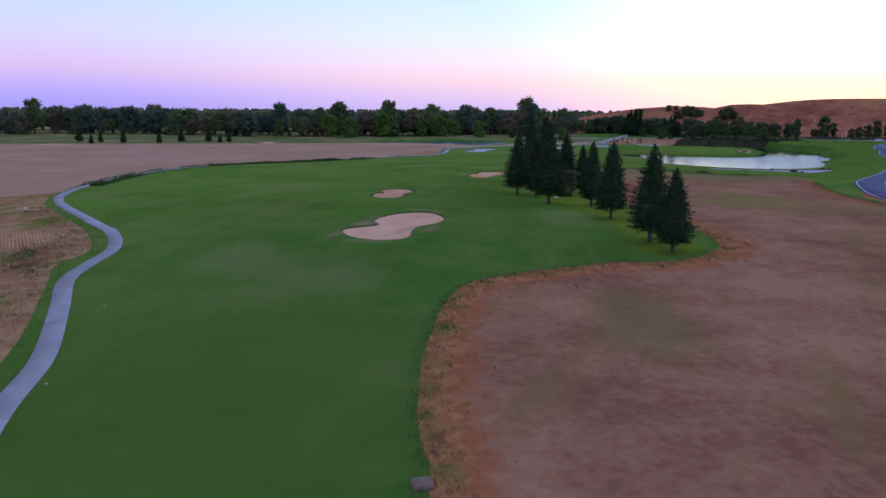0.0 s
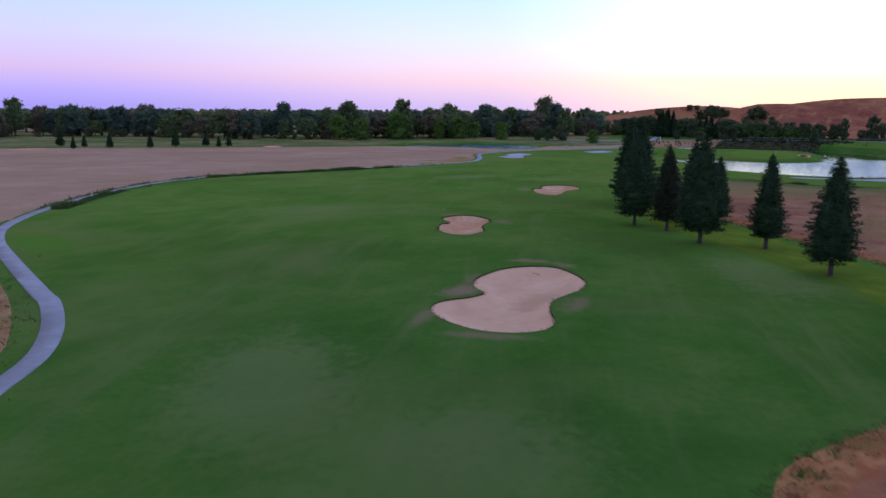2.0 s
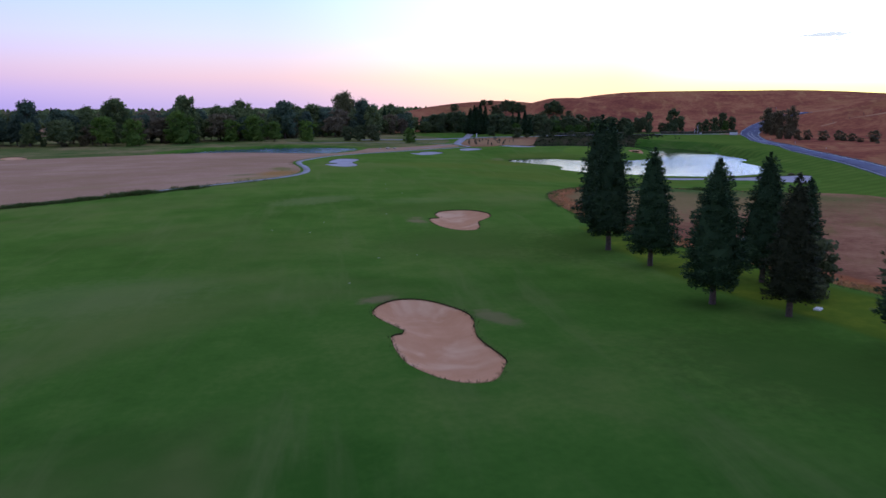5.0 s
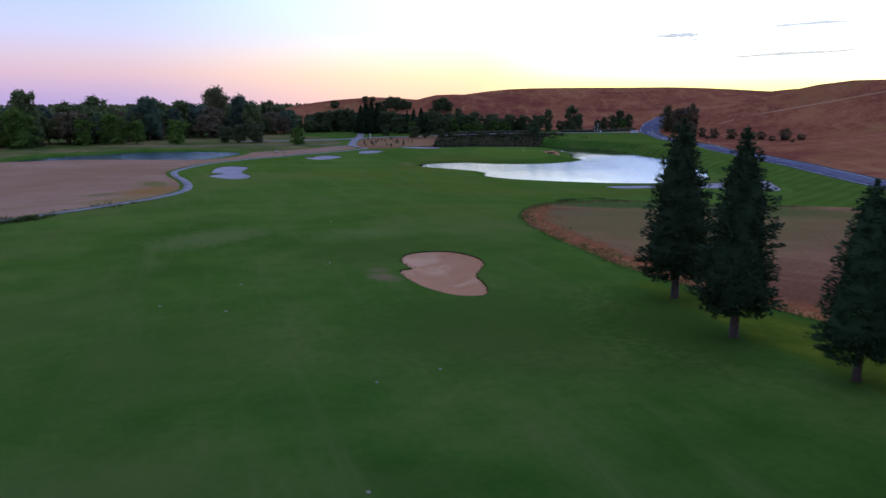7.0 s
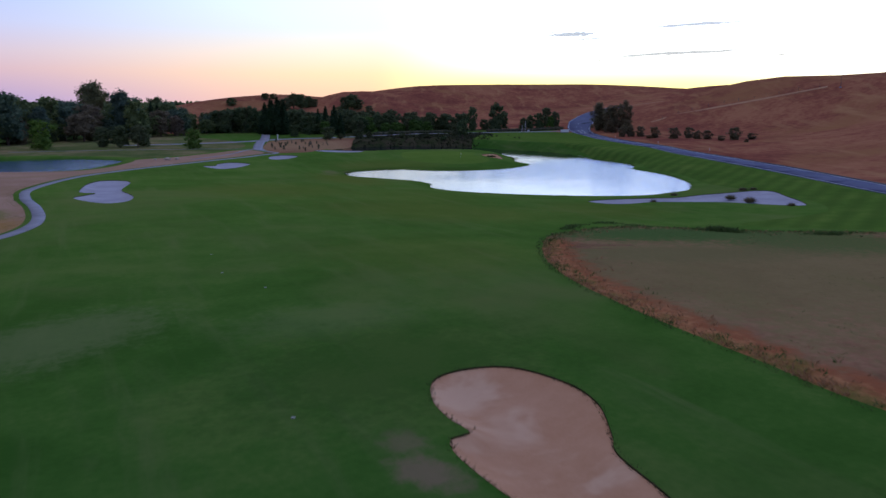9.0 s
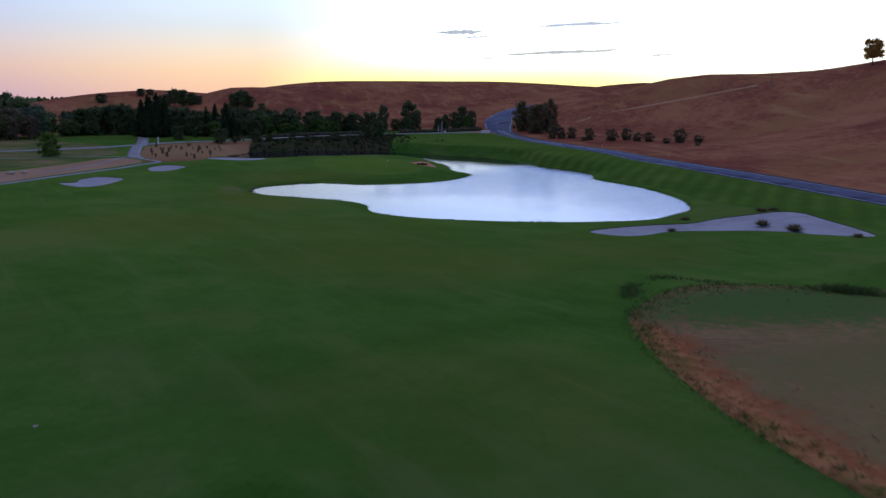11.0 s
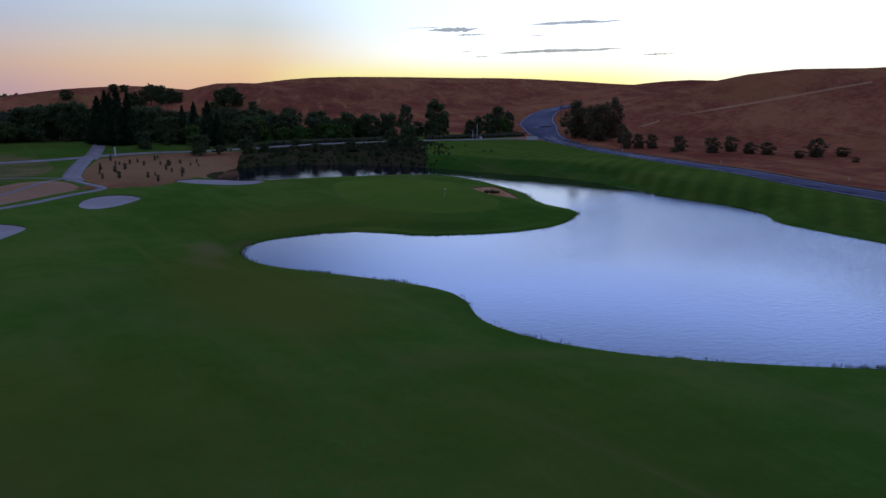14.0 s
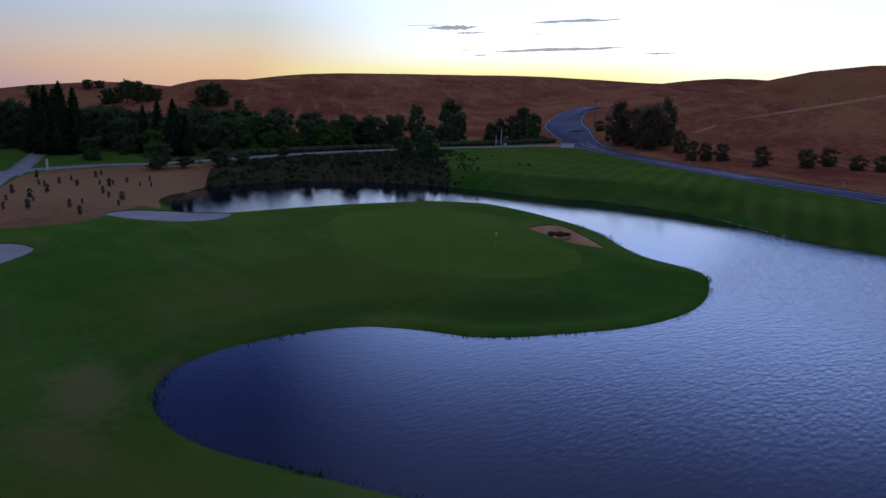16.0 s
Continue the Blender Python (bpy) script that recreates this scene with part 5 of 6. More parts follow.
path_weeds()
shore_reeds()
bank_scrub()
for x, y, tall, half in [(166, 597, 7.3, 4.4), (183, 596, 5.0, 3.8), (190, 595, 3.6, 2.7), (240, 582, 7.2, 3.7), (228, 558, 10.4, 3.9), (215, 576, 3.7, 2.7), (208, 602, 3.9, 2.4), (220, 565, 2.5, 2.0), (173, 596, 3.3, 2.7), (205, 584, 3.0, 2.0)]:
    plant("bank_tree", OAKS[int(x) % 5], x, y, tall / 17, rng.uniform(0, 6), "small dark tree on the pond's bank", "tree", "trees on the pond's bank", squash=half / 7.5 * 17 / tall)


def far_woods():
    r = random.Random(12)
    soup = Soup()
    spots = []
    for _ in range(2600):
        a, d = r.uniform(-1.0, 0.42), 760 + 2600 * r.random() ** 1.4
        x, y = math.sin(a) * d, math.cos(a) * d
        if y < 730 or (x > 120 and y < 1300) or noise.noise((x * 0.004, y * 0.010, 2.0)) + r.uniform(-0.2, 0.2) < -0.05:
            continue
        spots.append((x, y))
    z = height(np.array([q[0] for q in spots]), np.array([q[1] for q in spots]), False)
    for (x, y), h in zip(spots, z):
        t, w = r.uniform(9, 17), r.uniform(5, 9)
        lump(soup, (x, y, h + t * 0.5), w, t * 0.5, r, 4, 7)
        for _ in range(14):
            b, e = r.uniform(0, 6.28), r.uniform(-0.3, 1.4)
            q = Vector((x + math.cos(b) * math.cos(e) * w, y + math.sin(b) * math.cos(e) * w, h + t * 0.5 + math.sin(e) * t * 0.52))
            d = Vector((r.uniform(-1, 1), r.uniform(-1, 1), r.uniform(0, 1.2))) * 1.6
            u = Vector((-d.y, d.x, r.uniform(-1, 1)))
            soup.add([q - d * .5, q + u * .5, q + d, q - u * .5], [(0, 1, 2, 3)])
    stuff("far_woods", soup, [M_BELT], "far dark woods reaching to the horizon", "woods")


far_woods()

# ---------------------------------------------------------------- small things of the course
SAPLINGS = [broadleaf(s, 1.9, 0.62, M_BUSH, 150, 0.22, 6, low=0.0) for s in (81, 82)]


def saplings():
    r = random.Random(14)
    n = 0
    while n < 30:
        x, y = r.uniform(108, 172), r.uniform(536, 598)
        if not inside(PLOT, np.array([x]), np.array([y]))[0] or distance(PLOT, np.array([x]), np.array([y]), 5.0)[0] < 2.5:
            continue
        n += 1
        plant("sapling", SAPLINGS[n % 2], x, y, r.uniform(0.55, 1.15), r.uniform(0, 6), "small dark sapling planted in the dry plot", "sapling", "saplings in the dry plot")


saplings()
CLUMP = Soup()
_r = random.Random(15)
for _ in range(260):
    a, e = _r.uniform(0, 6.28), _r.uniform(0.15, 1.3)
    d = Vector((math.cos(a) * math.cos(e), math.sin(a) * math.cos(e), math.sin(e)))
    w = Vector((-math.sin(a), math.cos(a), 0)) * 0.06
    CLUMP.add([Vector((0, 0, -0.1)) + d * 0.1 - w, Vector((0, 0, -0.1)) + d * 0.1 + w, d * _r.uniform(0.8, 1.1)], [(0, 1, 2)])
CLUMP_ME = CLUMP.made("grass_clump", [foliage("bunch_grass", (0.120, 0.115, 0.055), (0.270, 0.225, 0.120), (0.19, 0.14, 0.08))])
for x, y, s in [(147, 346, 1.2), (149.5, 330.5, 1.5), (146.5, 323, 1.7), (166, 338.5, 1.4), (168.5, 337, 1.2), (144.5, 311, 1.1), (132, 340, 1.0)]:
    ob = new("grass_clump", CLUMP_ME)
    ob.matrix_basis = Matrix.Translation((x, y, ground_z(x, y) - 0.2)) @ Matrix.Diagonal((s * 1.5, s * 1.5, s * 0.85, 1))
    tagged(ob, "rounded clump of dry bunch grass in the sand", "grass clump", "grass clumps in the waste bunker")


def post_thing(name, x, y, parts, label, category, group="", turn=0.0):
    base = empty(name, Matrix.Translation((x, y, ground_z(x, y))) @ Matrix.Rotation(radians(turn), 4, "Z"))
    for part_name, soup, mats in parts:
        child(part_name, soup.made(part_name, mats), base)
    return tagged(base, label, category, group)


def pin_flag():
    stick, flag, cup = Soup(), Soup(), Soup()
    stick.tube([(0, 0, -0.1), (0, 0, 2.15)], [0.014, 0.010], 8)
    v = []
    for i in range(7):
        u = i / 6
        for z in (1.78, 2.1):
            v.append((0.014 + 0.36 * u, 0.05 * math.sin(u * 5), z - 0.10 * u * u))
    n = len(v)
    v += [(x, y + 0.012, z) for x, y, z in v]
    f = [(2 * i, 2 * i + 2, 2 * i + 3, 2 * i + 1) for i in range(6)] + [(n + 2 * i + 1, n + 2 * i + 3, n + 2 * i + 2, n + 2 * i) for i in range(6)]
    flag.add(v, f)
    cup.tube([(0, 0, -0.1), (0, 0, 0.012)], [0.055, 0.055], 12)
    post_thing("pin_flag", 167.5, 473.8, [("stick", stick, [M_WHITE]), ("flag", flag, [plain("flag_cloth", (0.75, 0.72, 0.45), 0.8)]), ("cup", cup, [M_WHITE])], "pale yellow flag on a thin white stick in the green", "flag", turn=-40)


pin_flag()


def entry_sign():
    panel, cap, foot = Soup(), Soup(), Soup()
    panel.box((-2.6, -0.15, 0.25), (2.6, 0.15, 1.75), bevel=0.04)
    cap.box((-2.75, -0.25, 1.75), (2.75, 0.25, 1.9), bevel=0.04)
    foot.box((-2.7, -0.22, -0.4), (2.7, 0.22, 0.25), bevel=0.04)
    post_thing("entrance_sign", 326, 582, [("panel", panel, [M_WHITE]), ("cap", cap, [M_WHITE]), ("base", foot, [M_CONCRETE])], "long white painted entrance wall at the road junction", "sign wall", turn=-43)


entry_sign()


def white_poles():
    for x, y, tall in [(311, 607, 3.9), (313, 606, 6.6)]:
        shaft, ball, base = Soup(), Soup(), Soup()
        shaft.tube([(0, 0, 0), (0, 0, tall)], [0.16, 0.10], 10)
        lump(ball, (0, 0, tall + 0.08), 0.16, 0.14, random.Random(1), 5, 8)
        base.tube([(0, 0, -0.3), (0, 0, 0.25), (0, 0, 0.3)], [0.35, 0.35, 0.2], 10)
        post_thing("white_pole", x, y, [("shaft", shaft, [M_WHITE]), ("finial", ball, [M_WHITE]), ("base", base, [M_CONCRETE])], "tall white painted pole" if tall > 5 else "short white painted pole", "pole", "white poles at the driveway")
    box, lid = Soup(), Soup()
    box.box((-0.7, -0.4, -0.2), (0.7, 0.4, 0.8), bevel=0.05)
    lid.box((-0.75, -0.45, 0.8), (0.75, 0.45, 0.9), bevel=0.04)
    post_thing("utility_box", 316, 606.5, [("cabinet", box, [M_WHITE]), ("lid", lid, [M_WHITE])], "low white utility box beside the driveway", "utility box")
    body, cap = Soup(), Soup()
    body.box((-0.22, -0.22, -0.4), (0.22, 0.22, 2.9), bevel=0.03)
    cap.box((-0.28, -0.28, 2.9), (0.28, 0.28, 3.05), bevel=0.05)
    post_thing("marker_pillar", 141.7, 610.3, [("pillar", body, [M_WHITE]), ("cap", cap, [M_WHITE])], "slim white pillar where the driveways meet", "pillar")


white_poles()


def power_pole():
    shaft, arm = Soup(), Soup()
    shaft.tube([(0, 0, -0.5), (0, 0, 6), (0.03, 0, 13.6)], [0.2, 0.17, 0.12], 10)
    arm.box((-1.2, -0.07, 12.6), (1.2, 0.07, 12.78), bevel=0.02)
    parts = [("shaft", shaft, [M_WOOD]), ("crossarm", arm, [M_WOOD])]
    for k in (-1.0, -0.45, 0.45, 1.0):
        ins = Soup()
        ins.tube([(k, 0, 12.77), (k, 0, 12.86), (k, 0, 12.98)], [0.035, 0.07, 0.045], 8)
        parts.append(("insulator", ins, [M_WHITE]))
    post_thing("power_pole", 385, 612, parts, "weathered wooden power pole beside the road", "power pole", turn=-40)


power_pole()


def mast():
    shaft, base = Soup(), Soup()
    shaft.tube([(0, 0, 0), (0, 0, 9.0)], [0.16, 0.09], 8)
    base.box((-0.5, -0.5, -0.4), (0.5, 0.5, 0.3), bevel=0.05)
    post_thing("antenna_mast", 432, 462, [("mast", shaft, [M_WOOD]), ("base", base, [M_CONCRETE])], "thin antenna mast on the hill's crest", "mast")


mast()


def hill_fence():
    """Old fence posts along the hill's shoulder."""
    line = curve([(384, 552), (392, 546), (399, 541), (405, 533), (410, 525), (417, 508), (424, 496), (430, 487), (434, 476)], False, 7.0)
    base = empty("hill_fence")
    tagged(base, "row of weathered posts and wire crossing the dry hill", "fence")
    shape = Soup()
    shape.tube([(0, 0, -0.5), (0.02, 0, 1.0), (0, 0.02, 1.9)], [0.14, 0.13, 0.11], 7)
    me = shape.made("post", [M_WOOD])
    tops = []
    for x, y in line:
        ob = child("post", me, base)
        z = ground_z(x, y)
        ob.matrix_basis = Matrix.Translation((x, y, z)) @ Matrix.Rotation(rng.uniform(-0.08, 0.08), 4, "X")
        tops.append((x, y, z))
    for up in (0.7, 1.5):
        wire = Soup()
        wire.tube([(x, y, z + up) for x, y, z in tops], [0.012] * len(tops), 4)
        child("wire", wire.made("wire", [M_WOOD]), base)


hill_fence()


def leafy_hedge(line, tall, wide, label):
    r = random.Random(int(tall * 10) + len(line))
    l = curve(line, False, 1.0)
    soup = Soup()
    for i in range(len(l)):
        x, y = l[i]
        z = ground_z(x, y)
        lump(soup, (x, y, z + tall * 0.45), wide * 0.5, tall * 0.48, r, 4, 6)
        for _ in range(16):
            a = r.uniform(0, 6.28)
            q = Vector((x + r.uniform(-.6, .6) + math.cos(a) * wide * .5, y + r.uniform(-.6, .6) + math.sin(a) * wide * .5, z + r.uniform(0.1, 1.0) * tall))
            d = Vector((r.uniform(-1, 1), r.uniform(-1, 1), r.uniform(-.3, 1))) * 0.3
            u = Vector((-d.y, d.x, r.uniform(-.3, .3)))
            soup.add([q - d, q + u, q + d, q - u], [(0, 1, 2, 3)])
    ob = new("hedge", soup.made("hedge", [M_BUSH]))
    tagged(ob, label, "hedge", "hedges along the driveway")


leafy_hedge([(341, 601), (333, 606), (318, 609.5), (300, 613.5), (288, 614.5)], 2.0, 2.4, "clipped dark green hedge beside the driveway junction")
leafy_hedge([(262, 616), (250, 617), (236, 618), (222, 617), (205, 616)], 1.8, 2.2, "long clipped dark green hedge along the driveway")


# ---------------------------------------------------------------- road furniture and paint
def strip(name, line, left, width, lift, thick, mat):
    """A raised strip that follows a line at some distance to its left."""
    d = np.gradient(line, axis=0)
    d /= np.linalg.norm(d, axis=1)[:, None]
    n = np.stack([-d[:, 1], d[:, 0]], 1)
    left = np.reshape(left, (-1, 1))
    a, b = line + n * (left + width / 2), line + n * (left - width / 2)
    za, zb = height(a[:, 0], a[:, 1], False) + lift, height(b[:, 0], b[:, 1], False) + lift
    soup = Soup()
    k = len(line)
    v = [(*p, z) for p, z in zip(a, za)] + [(*p, z) for p, z in zip(b, zb)]
    v += [(*p, z - thick) for p, z in zip(a, za)] + [(*p, z - thick) for p, z in zip(b, zb)]
    f = []
    for i in range(k - 1):
        f += [(i, i + k, i + k + 1, i + 1), (i, i + 1, i + 1 + 2 * k, i + 2 * k), (i + k + 1, i + k, i + 3 * k, i + 3 * k + 1)]
    soup.add(v, f)
    return soup.made(name, [mat])


fine_road = curve([tuple(p) for p in ROAD_LINE[::3]], False, 1.5)
near_road = fine_road[(fine_road[:, 1] > 150) & (fine_road[:, 1] < 760)]
half_wide = lambda line: np.interp(line[:, 0], [0, 319, 345, 371, 403, 428, 445, 462, 510], [4.8, 4.8, 7, 9.25, 10.25, 9, 7.5, 6.5, 6])
for name, side, width in (("edge_line", 1, 0.2), ("edge_line", -1, 0.2), ("centre_line", 0.2, 0.2), ("centre_line", -0.2, 0.2)):
    line = near_road if name == "edge_line" else near_road[near_road[:, 1] > 480]
    off = side * (half_wide(line) - 0.8) if name == "edge_line" else side * half_wide(line)
    child(name, strip(name, line, off, width, 0.085, 0.03, M_PAINT), road, "white painted line")
hill_side = near_road[near_road[:, 1] > 300]
kerb = new("kerb", strip("kerb", hill_side, 0.1 - half_wide(hill_side), 0.35, 0.24, 0.5, plain("kerb_asphalt", (0.06, 0.06, 0.065), 0.85)))
tagged(kerb, "low dark asphalt kerb along the hill side of the road", "kerb", kind="structure")
worn = near_road[(near_road[:, 1] > 616) & (near_road[:, 1] < 632)]
child("tar_patch", strip("tar_patch", worn, -3.6, 7.5, 0.07, 0.03, M_PATCHED), road, "dark repaired asphalt patch")
delin = Soup()
delin.box((-0.06, -0.03, -0.3), (0.06, 0.03, 1.1), bevel=0.01)
DELIN = delin.made("delineator", [M_WHITE])
for x, y in [(272, 459), (251, 414), (303, 516), (341, 561)]:
    ob = new("road_marker", DELIN)
    ob.matrix_basis = Matrix.Translation((x, y, ground_z(x, y)))
    tagged(ob, "slim white roadside marker post", "marker post", "marker posts along the road")


# ---------------------------------------------------------------- clouds over the sunset
def cloud(azimuth, elevation, wide, thick, seed, mat, label="thin dark streak of cloud over the sunset"):
    r = random.Random(seed)
    far = 4700.0
    a, e = radians(azimuth), radians(elevation)
    c = Vector((60 + math.sin(a) * far, 360 + math.cos(a) * far, 20 + math.tan(e) * far))
    across = Vector((math.cos(a), -math.sin(a), 0.035))
    away = Vector((math.sin(a), math.cos(a), 0))
    W, T = math.radians(wide) * far, math.radians(thick) * far * 0.8
    soup = Soup()
    n, m = 64, 8
    for i in range(n + 1):
        u = i / n - 0.5
        ragged = 0.55 + 0.9 * abs(noise.noise((u * 7.0, seed * 3.7, 0.0))) + 0.25 * abs(noise.noise((u * 19.0, seed * 5.1, 2.0)))
        half = T * 0.5 * max(0.02, 1 - abs(2 * u) ** 2.2) * ragged
        rise = T * (0.25 * noise.noise((u * 5.0, seed * 1.9, 5.0)) + 0.12 * noise.noise((u * 13.0, seed * 2.3, 8.0)))
        q = c + across * u * W + Vector((0, 0, rise))
        for k in range(m):
            b = 2 * math.pi * k / m
            soup.v.append(tuple(q + away * math.cos(b) * half * 4 + Vector((0, 0, math.sin(b) * half))))
    for i in range(n):
        for k in range(m):
            soup.f.append((i * m + k, i * m + (k + 1) % m, (i + 1) * m + (k + 1) % m, (i + 1) * m + k))
            soup.m.append(0)
    ob = new("cloud", soup.made("cloud", [mat], True))
    tagged(ob, label, "cloud", "clouds over the sunset")


for az, el, w, t, k in [(43.7, 4.6, 3.7, 0.46, 1), (52.5, 5.08, 7.0, 0.26, 2), (51.4, 3.12, 9.6, 0.34, 3), (58.4, 2.86, 2.5, 0.14, 4), (45.8, 2.7, 1.1, 0.10, 5), (45.0, 4.25, 2.3, 0.15, 6), (44.7, 3.05, 1.0, 0.07, 7), (49.8, 4.2, 1.0, 0.06, 8), (41.6, 4.72, 3.0, 0.07, 9)]:
    cloud(az, el, w, t, k, M_CLOUD)


# ---------------------------------------------------------------- smaller things by the paths and among the trees
M_DRAIN = plain("stained_concrete", (0.17, 0.115, 0.085), 0.9, vary=0.4, scale=2.5)


def drain_box():
    rim, lid = Soup(), Soup()
    rim.box((-0.62, -0.7, -0.3), (0.62, 0.7, 0.18), bevel=0.04)
    lid.box((-0.5, -0.55, 0.18), (0.5, 0.55, 0.23), bevel=0.02)
    post_thing("drain_box", -1.35, 41.2, [("rim", rim, [M_DRAIN]), ("lid", lid, [M_DRAIN])], "low weathered brown concrete drain box in the weeds", "drain box", turn=12)


def path_marker():
    post, plate = Soup(), Soup()
    post.box((-0.05, -0.05, -0.3), (0.05, 0.05, 1.3), bevel=0.01)
    plate.box((-0.28, -0.09, 0.75), (0.28, -0.05, 1.3), bevel=0.01)
    post_thing("path_marker", -84.5, 150.5, [("post", post, [M_WOOD]), ("plate", plate, [M_WHITE])], "small pale marker plate on a post by the cart path", "marker", turn=20)


def valve_box():
    body, lid = Soup(), Soup()
    body.box((-0.45, -0.3, -0.2), (0.45, 0.3, 0.16), bevel=0.03)
    lid.box((-0.42, -0.27, 0.16), (0.42, 0.27, 0.2), bevel=0.02)
    post_thing("valve_box", 24.6, 171.5, [("body", body, [M_WHITE]), ("lid", lid, [M_WHITE])], "flat white irrigation box under the redwoods", "valve box", turn=30)


def rocks():
    r = random.Random(17)
    for x, y, s in [(57, 507, 1.3), (61, 509, 1.0), (53, 509, 0.7)]:
        soup = Soup()
        lump(soup, (0, 0, s * 0.35), s, s * 0.55, r, 6, 9)
        ob = new("boulder", soup.made("boulder", [plain("pale_rock", (0.42, 0.34, 0.26), 0.9)]))
        ob.matrix_basis = Matrix.Translation((x, y, ground_z(x, y) - 0.1))
        tagged(ob, "pale rounded boulder on the far pond's bank", "boulder", "boulders at the far pond")


def car(x, y, turn, paint):
    base = empty("car", Matrix.Translation((x, y, ground_z(x, y))) @ Matrix.Rotation(radians(turn), 4, "Z"))
    body = Soup()
    prof = [(-2.15, 0.35), (-2.2, 0.75), (-2.0, 0.92), (-1.45, 0.98), (-0.8, 1.45), (0.75, 1.47), (1.35, 1.0), (2.0, 0.88), (2.2, 0.65), (2.15, 0.32)]
    n = len(prof)
    v = [(px, w * (0.86 if pz < 1.2 else 0.68), pz) for w in (-1, 1) for px, pz in prof]
    body.add(v, [tuple(range(n))[::-1], tuple(range(n, 2 * n))] + [(k, (k + 1) % n, n + (k + 1) % n, n + k) for k in range(n)])
    child("body", body.made("body", [paint]), base)
    for side in (-1, 1):
        glass = Soup()
        q = [(-1.25, 0.84 * side, 1.02), (1.15, 0.84 * side, 1.02), (0.7, 0.715 * side, 1.38), (-0.75, 0.715 * side, 1.38)]
        glass.add(q, [(0, 1, 2, 3) if side < 0 else (3, 2, 1, 0)])
        child("side_window", glass.made("side_window", [M_DARK_GLASS]), base, "dark glass")
        for wx in (-1.35, 1.35):
            wheel = Soup()
            wheel.tube([(wx, 0.66 * side, 0.33), (wx, 0.88 * side, 0.33)], [0.33, 0.33], 14)
            child("wheel", wheel.made("wheel", [M_TYRE]), base)
    tagged(base, "parked car half hidden among the trees", "car", "parked cars")


M_DARK_GLASS = plain("dark_glass", (0.02, 0.02, 0.025), 0.1, vary=0.05)
M_TYRE = plain("tyre", (0.02, 0.02, 0.02), 0.85)
M_CAR_WHITE = plain("car_white", (0.7, 0.7, 0.7), 0.3, vary=0.03)
M_CAR_GREY = plain("car_grey", (0.25, 0.26, 0.28), 0.3, vary=0.03)


def clubhouse():
    x, y = 152, 742
    base = empty("clubhouse", Matrix.Translation((x, y, ground_z(x, y))) @ Matrix.Rotation(radians(-25), 4, "Z"))
    wall, roof = Soup(), Soup()
    wall.box((-11, -4.5, -0.5), (11, 4.5, 3.1), bevel=0.03)
    child("wall", wall.made("wall", [plain("stucco", (0.42, 0.30, 0.24), 0.9)]), base)
    v = [(-12, -5.6, 3.0), (12, -5.6, 3.0), (12, 5.6, 3.0), (-12, 5.6, 3.0), (-8, 0, 5.4), (8, 0, 5.4)]
    v += [(a, b, c - 0.25) for a, b, c in v[:4]]
    roof.add(v, [(0, 1, 5, 4), (1, 2, 5), (2, 3, 4, 5), (3, 0, 4), (6, 7, 1, 0), (7, 8, 2, 1), (8, 9, 3, 2), (9, 6, 0, 3), (9, 8, 7, 6)])
    child("roof", roof.made("roof", [plain("roof_shingle", (0.20, 0.10, 0.075), 0.9)]), base)
    for k in range(6):
        win = Soup()
        cx = -8.75 + 3.5 * k
        win.box((cx - 0.7, -4.56, 1.0), (cx + 0.7, -4.5, 2.3), bevel=0.02)
        w = child("window", win.made("window", [M_DARK_GLASS]), base)
        fr = Soup()
        fr.box((cx - 0.8, -4.62, 0.9), (cx + 0.8, -4.5, 1.0), bevel=0.02)
        fr.box((cx - 0.8, -4.62, 2.3), (cx + 0.8, -4.5, 2.4), bevel=0.02)
        child("frame", fr.made("frame", [M_WHITE]), w)
    tagged(base, "low reddish clubhouse half hidden behind the trees", "building")


drain_box()
path_marker()
valve_box()
rocks()
for x, y, turn, paint in [(195, 712, 20, M_CAR_WHITE), (201, 710, 20, M_CAR_GREY), (234, 687, 10, M_CAR_WHITE), (239, 685, 10, M_CAR_WHITE), (141, 706, -30, M_CAR_WHITE), (160, 722, -25, M_CAR_GREY)]:
    car(x, y, turn, paint)
clubhouse()


def lit_ridge_tracks():
    # pale strips also paint the light caught along the hill's ridge
    for line, wide in (([(372, 560), (379, 556), (392, 548.5), (404, 530), (417, 507), (429, 486), (436, 472)], 2.2), ([(463, 665.5), (474, 659), (488, 645), (498, 632), (510, 618)], 3.0)):
        l = curve(line, False, 2.0)
        ob = new("lit_ridge_track", strip("lit_ridge_track", l, -2.0, wide, 0.10, 0.4, M_TRACK_RIDGE))
        tagged(ob, "pale track along the hill's shoulder, coloured as its lit ridge line", "track", kind="structure")


lit_ridge_tracks()


def dirt_track():
    """The pale wheel track between the bare plot and the stubble."""
    line = curve([(-95.5, 190), (-100.5, 190.5), (-104, 182), (-110, 174), (-122, 162), (-140, 148)], False, 2.0)
    ob = new("dirt_track", strip("dirt_track", line, 0.0, 1.6, 0.05, 0.3, M_TRACK_RIDGE))
    tagged(ob, "pale worn wheel track beside the bare plot", "track", kind="structure")


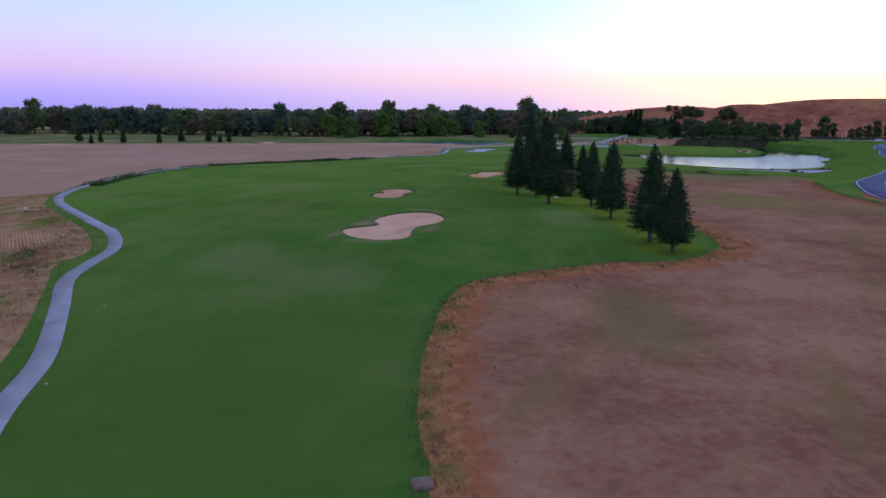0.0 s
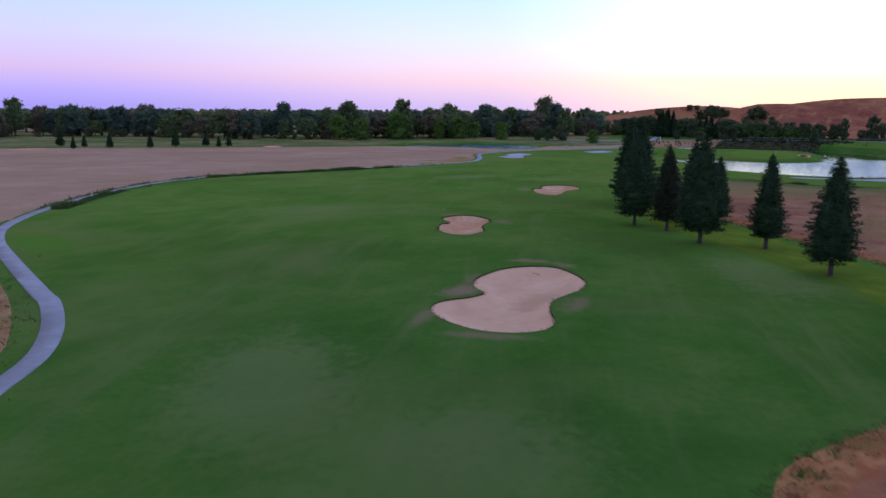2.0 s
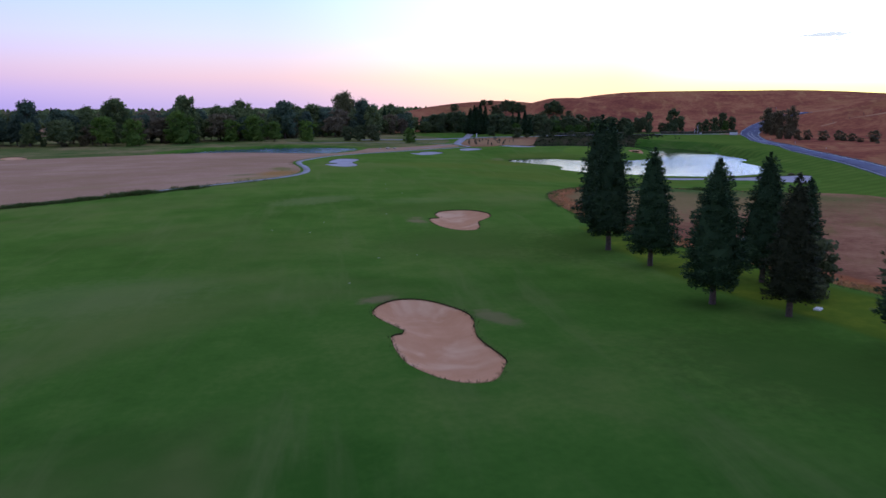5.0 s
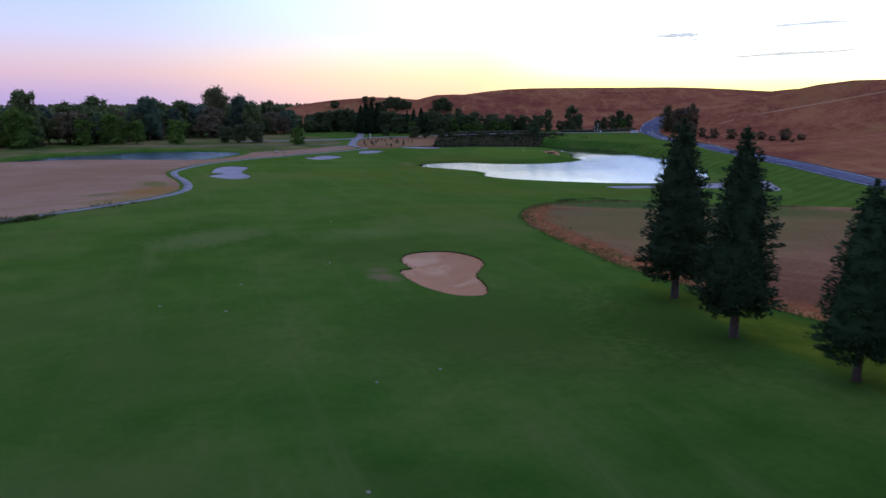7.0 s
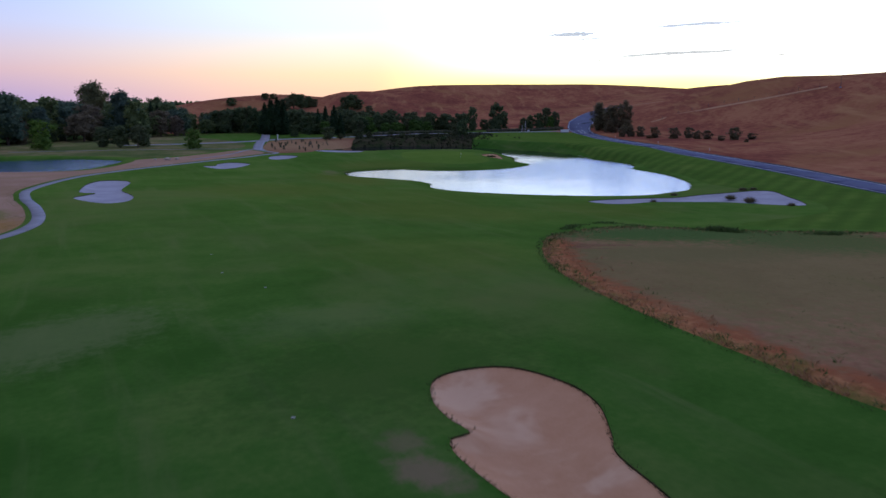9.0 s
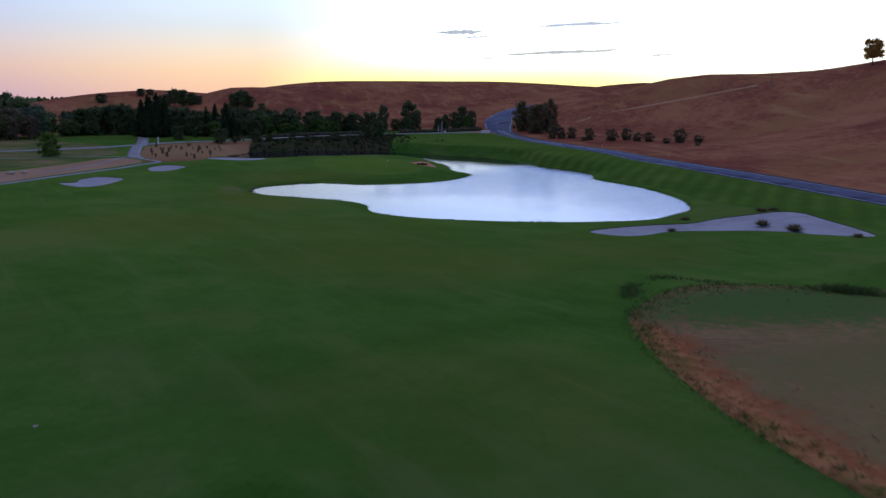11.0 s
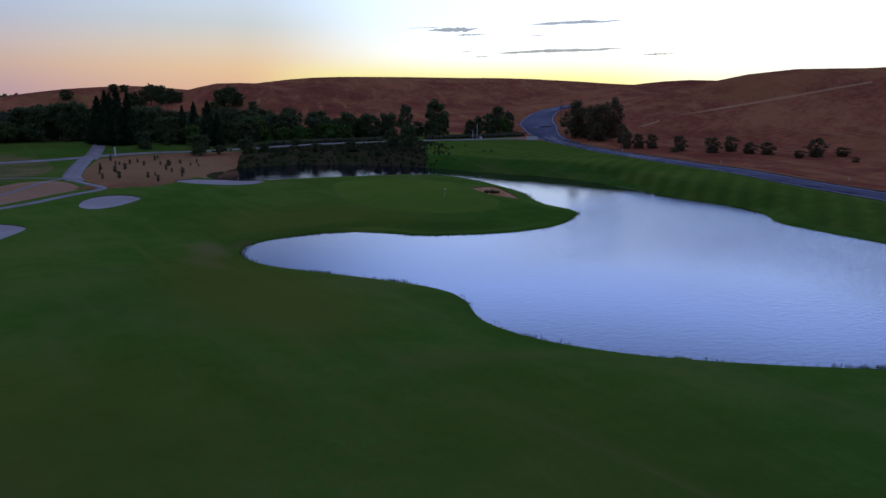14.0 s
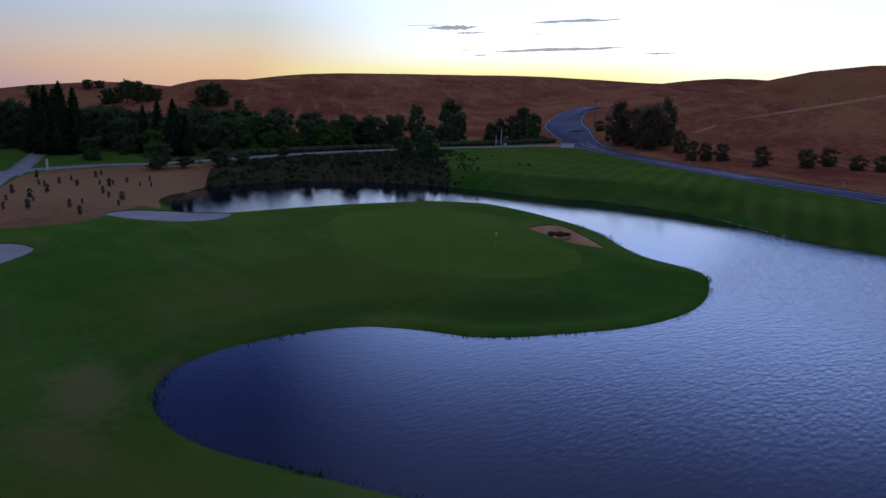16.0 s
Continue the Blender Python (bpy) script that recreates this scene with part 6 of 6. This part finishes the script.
def furrows(start, away, across, count, apart, length, half, tall, mat, seed, label):
    """Raked ridges in bare soil."""
    soup, r = Soup(), random.Random(seed)
    away, across = Vector(away), Vector(across)
    for k in range(count):
        a = Vector(start) + across * k * apart + away * r.uniform(-1.0, 1.0)
        n = int(length / 1.9) + r.randint(-1, 2)
        left, top, right = [], [], []
        for i in range(n):
            q = a + away * i * 1.9 + across * r.uniform(-0.05, 0.05)
            z = ground_z(q.x, q.y)
            left.append((q.x - across.x * half, q.y - across.y * half, z - 0.02))
            top.append((q.x, q.y, z + tall * r.uniform(0.8, 1.3)))
            right.append((q.x + across.x * half, q.y + across.y * half, z - 0.02))
        soup.add(left + top + right, [(i, i + 1, n + i + 1, n + i) for i in range(n - 1)] + [(n + i, n + i + 1, 2 * n + i + 1, 2 * n + i) for i in range(n - 1)])
    stuff("furrows", soup, [mat], label, "furrows")


def yardage_plates():
    """Pale discs let into the fairway's turf."""
    soup = Soup()
    ring = [(math.cos(a), math.sin(a)) for a in (2 * math.pi * k / 12 for k in range(12))]
    soup.add([(c * r, d * r, z) for r, z in ((0.17, -0.05), (0.17, 0.035), (0.15, 0.05)) for c, d in ring],
             [(j * 12 + k, j * 12 + (k + 1) % 12, j * 12 + 12 + (k + 1) % 12, j * 12 + 12 + k) for j in (0, 1) for k in range(12)] + [tuple(range(24, 36))])
    me = soup.made("yardage_plate", [M_PLATE])
    for x, y, size in [(13.6, 313.2, 1.0), (11.3, 301.4, 0.9), (12.9, 291.4, 1.0), (-20.9, 244, 0.9), (-15.2, 238.7, 1.0), (-11.4, 249.9, 0.8), (1.5, 256.7, 0.9), (-31.8, 57.2, 1.0), (-37.6, 80.6, 0.9),
                       (-9.3, 212.1, 0.8), (-15.8, 196.6, 0.8), (-3.9, 212.6, 0.8)]:
        ob = new("yardage_plate", me)
        ob.matrix_basis = Matrix.Translation((x, y, ground_z(x, y))) @ Matrix.Scale(size, 4)
        tagged(ob, "small pale round plate set in the fairway turf", "marker", "plates in the fairway")


def bunker_fringe():
    """Uneven turf hanging over the bunkers' edges."""
    soup, r = Soup(), random.Random(23)
    for poly in (B1, B2, B3):
        for x, y in poly:
            z = ground_z(x, y)
            for _ in range(7):
                blades(soup, x + r.gauss(0, 0.12), y + r.gauss(0, 0.12), z - 0.05, r.uniform(0.06, 0.24), 0.12, r, 2, 1.2, 0 if r.random() < 0.7 else 1)
    stuff("bunker_fringe", soup, [M_REED, M_LIP], "rough dark turf overhanging the bunkers' edges", "grass")


def bunker_rake():
    handle, head = Soup(), Soup()
    handle.tube([(0, -0.85, 0.06), (0, 0.85, 0.05)], [0.025, 0.025], 6)
    head.box((-0.3, 0.82, 0.0), (0.3, 0.9, 0.08), bevel=0.01)
    base = empty("bunker_rake", Matrix.Translation((-5.3, 135.2, ground_z(-5.3, 135.2) - 0.60)) @ Matrix.Rotation(radians(38), 4, "Z"))
    child("handle", handle.made("handle", [M_WOOD]), base)
    child("head", head.made("head", [M_WOOD]), base)
    tagged(base, "dark wooden rake lying in the sand", "rake")


def green_bunker_nose():
    """Dark turf lumps added for the deep-shadowed lip of the greenside sand."""
    soup, r = Soup(), random.Random(25)
    for x, y, a, b in [(183.6, 473.4, 0.95, 0.5), (182.7, 474.6, 0.8, 0.42), (184.3, 472.4, 0.6, 0.35)]:
        lump(soup, (x, y, ground_z(x, y) - 0.45), a, b, r, 6, 10)
    ob = new("shadowed_turf_nose", soup.made("shadowed_turf_nose", [M_LIP], True))
    tagged(ob, "turf nose coloured dark for the shadowed lip in the greenside sand", "turf", kind="structure")


def shore_stones():
    soup, r = Soup(), random.Random(27)
    for q in curve([(230.3, 473.5), (229.2, 469.7), (227.2, 465.6), (225.0, 460.9), (221.8, 454.5), (219.8, 450)], False, 0.35):
        s = r.uniform(0.12, 0.3)
        lump(soup, (q[0] + r.gauss(0, 0.15), q[1] + r.gauss(0, 0.15), WATER + 0.12), s, s * 0.6, r, 4, 6)
    stuff("shore_stones", soup, [plain("pale_stone", (0.46, 0.40, 0.34), 0.9)], "thin line of pale stones along the pond's edge", "stones")


dirt_track()
furrows((-75.6, 108.0, 0), (-0.50, 0.866, 0), (0.866, 0.50, 0), 30, 0.52, 17.0, 0.17, 0.09, M_TRACK_RIDGE, 21, "pale raked furrows in the bare dirt plot")
furrows((60.7, 294.0, 0), (0.80, -0.60, 0), (0.79, 0.61, 0), 7, 0.8, 9.0, 0.13, 0.05, M_FURROW, 22, "faint raked rows in the dry brown field")
yardage_plates()
bunker_fringe()
bunker_rake()
green_bunker_nose()
shore_stones()
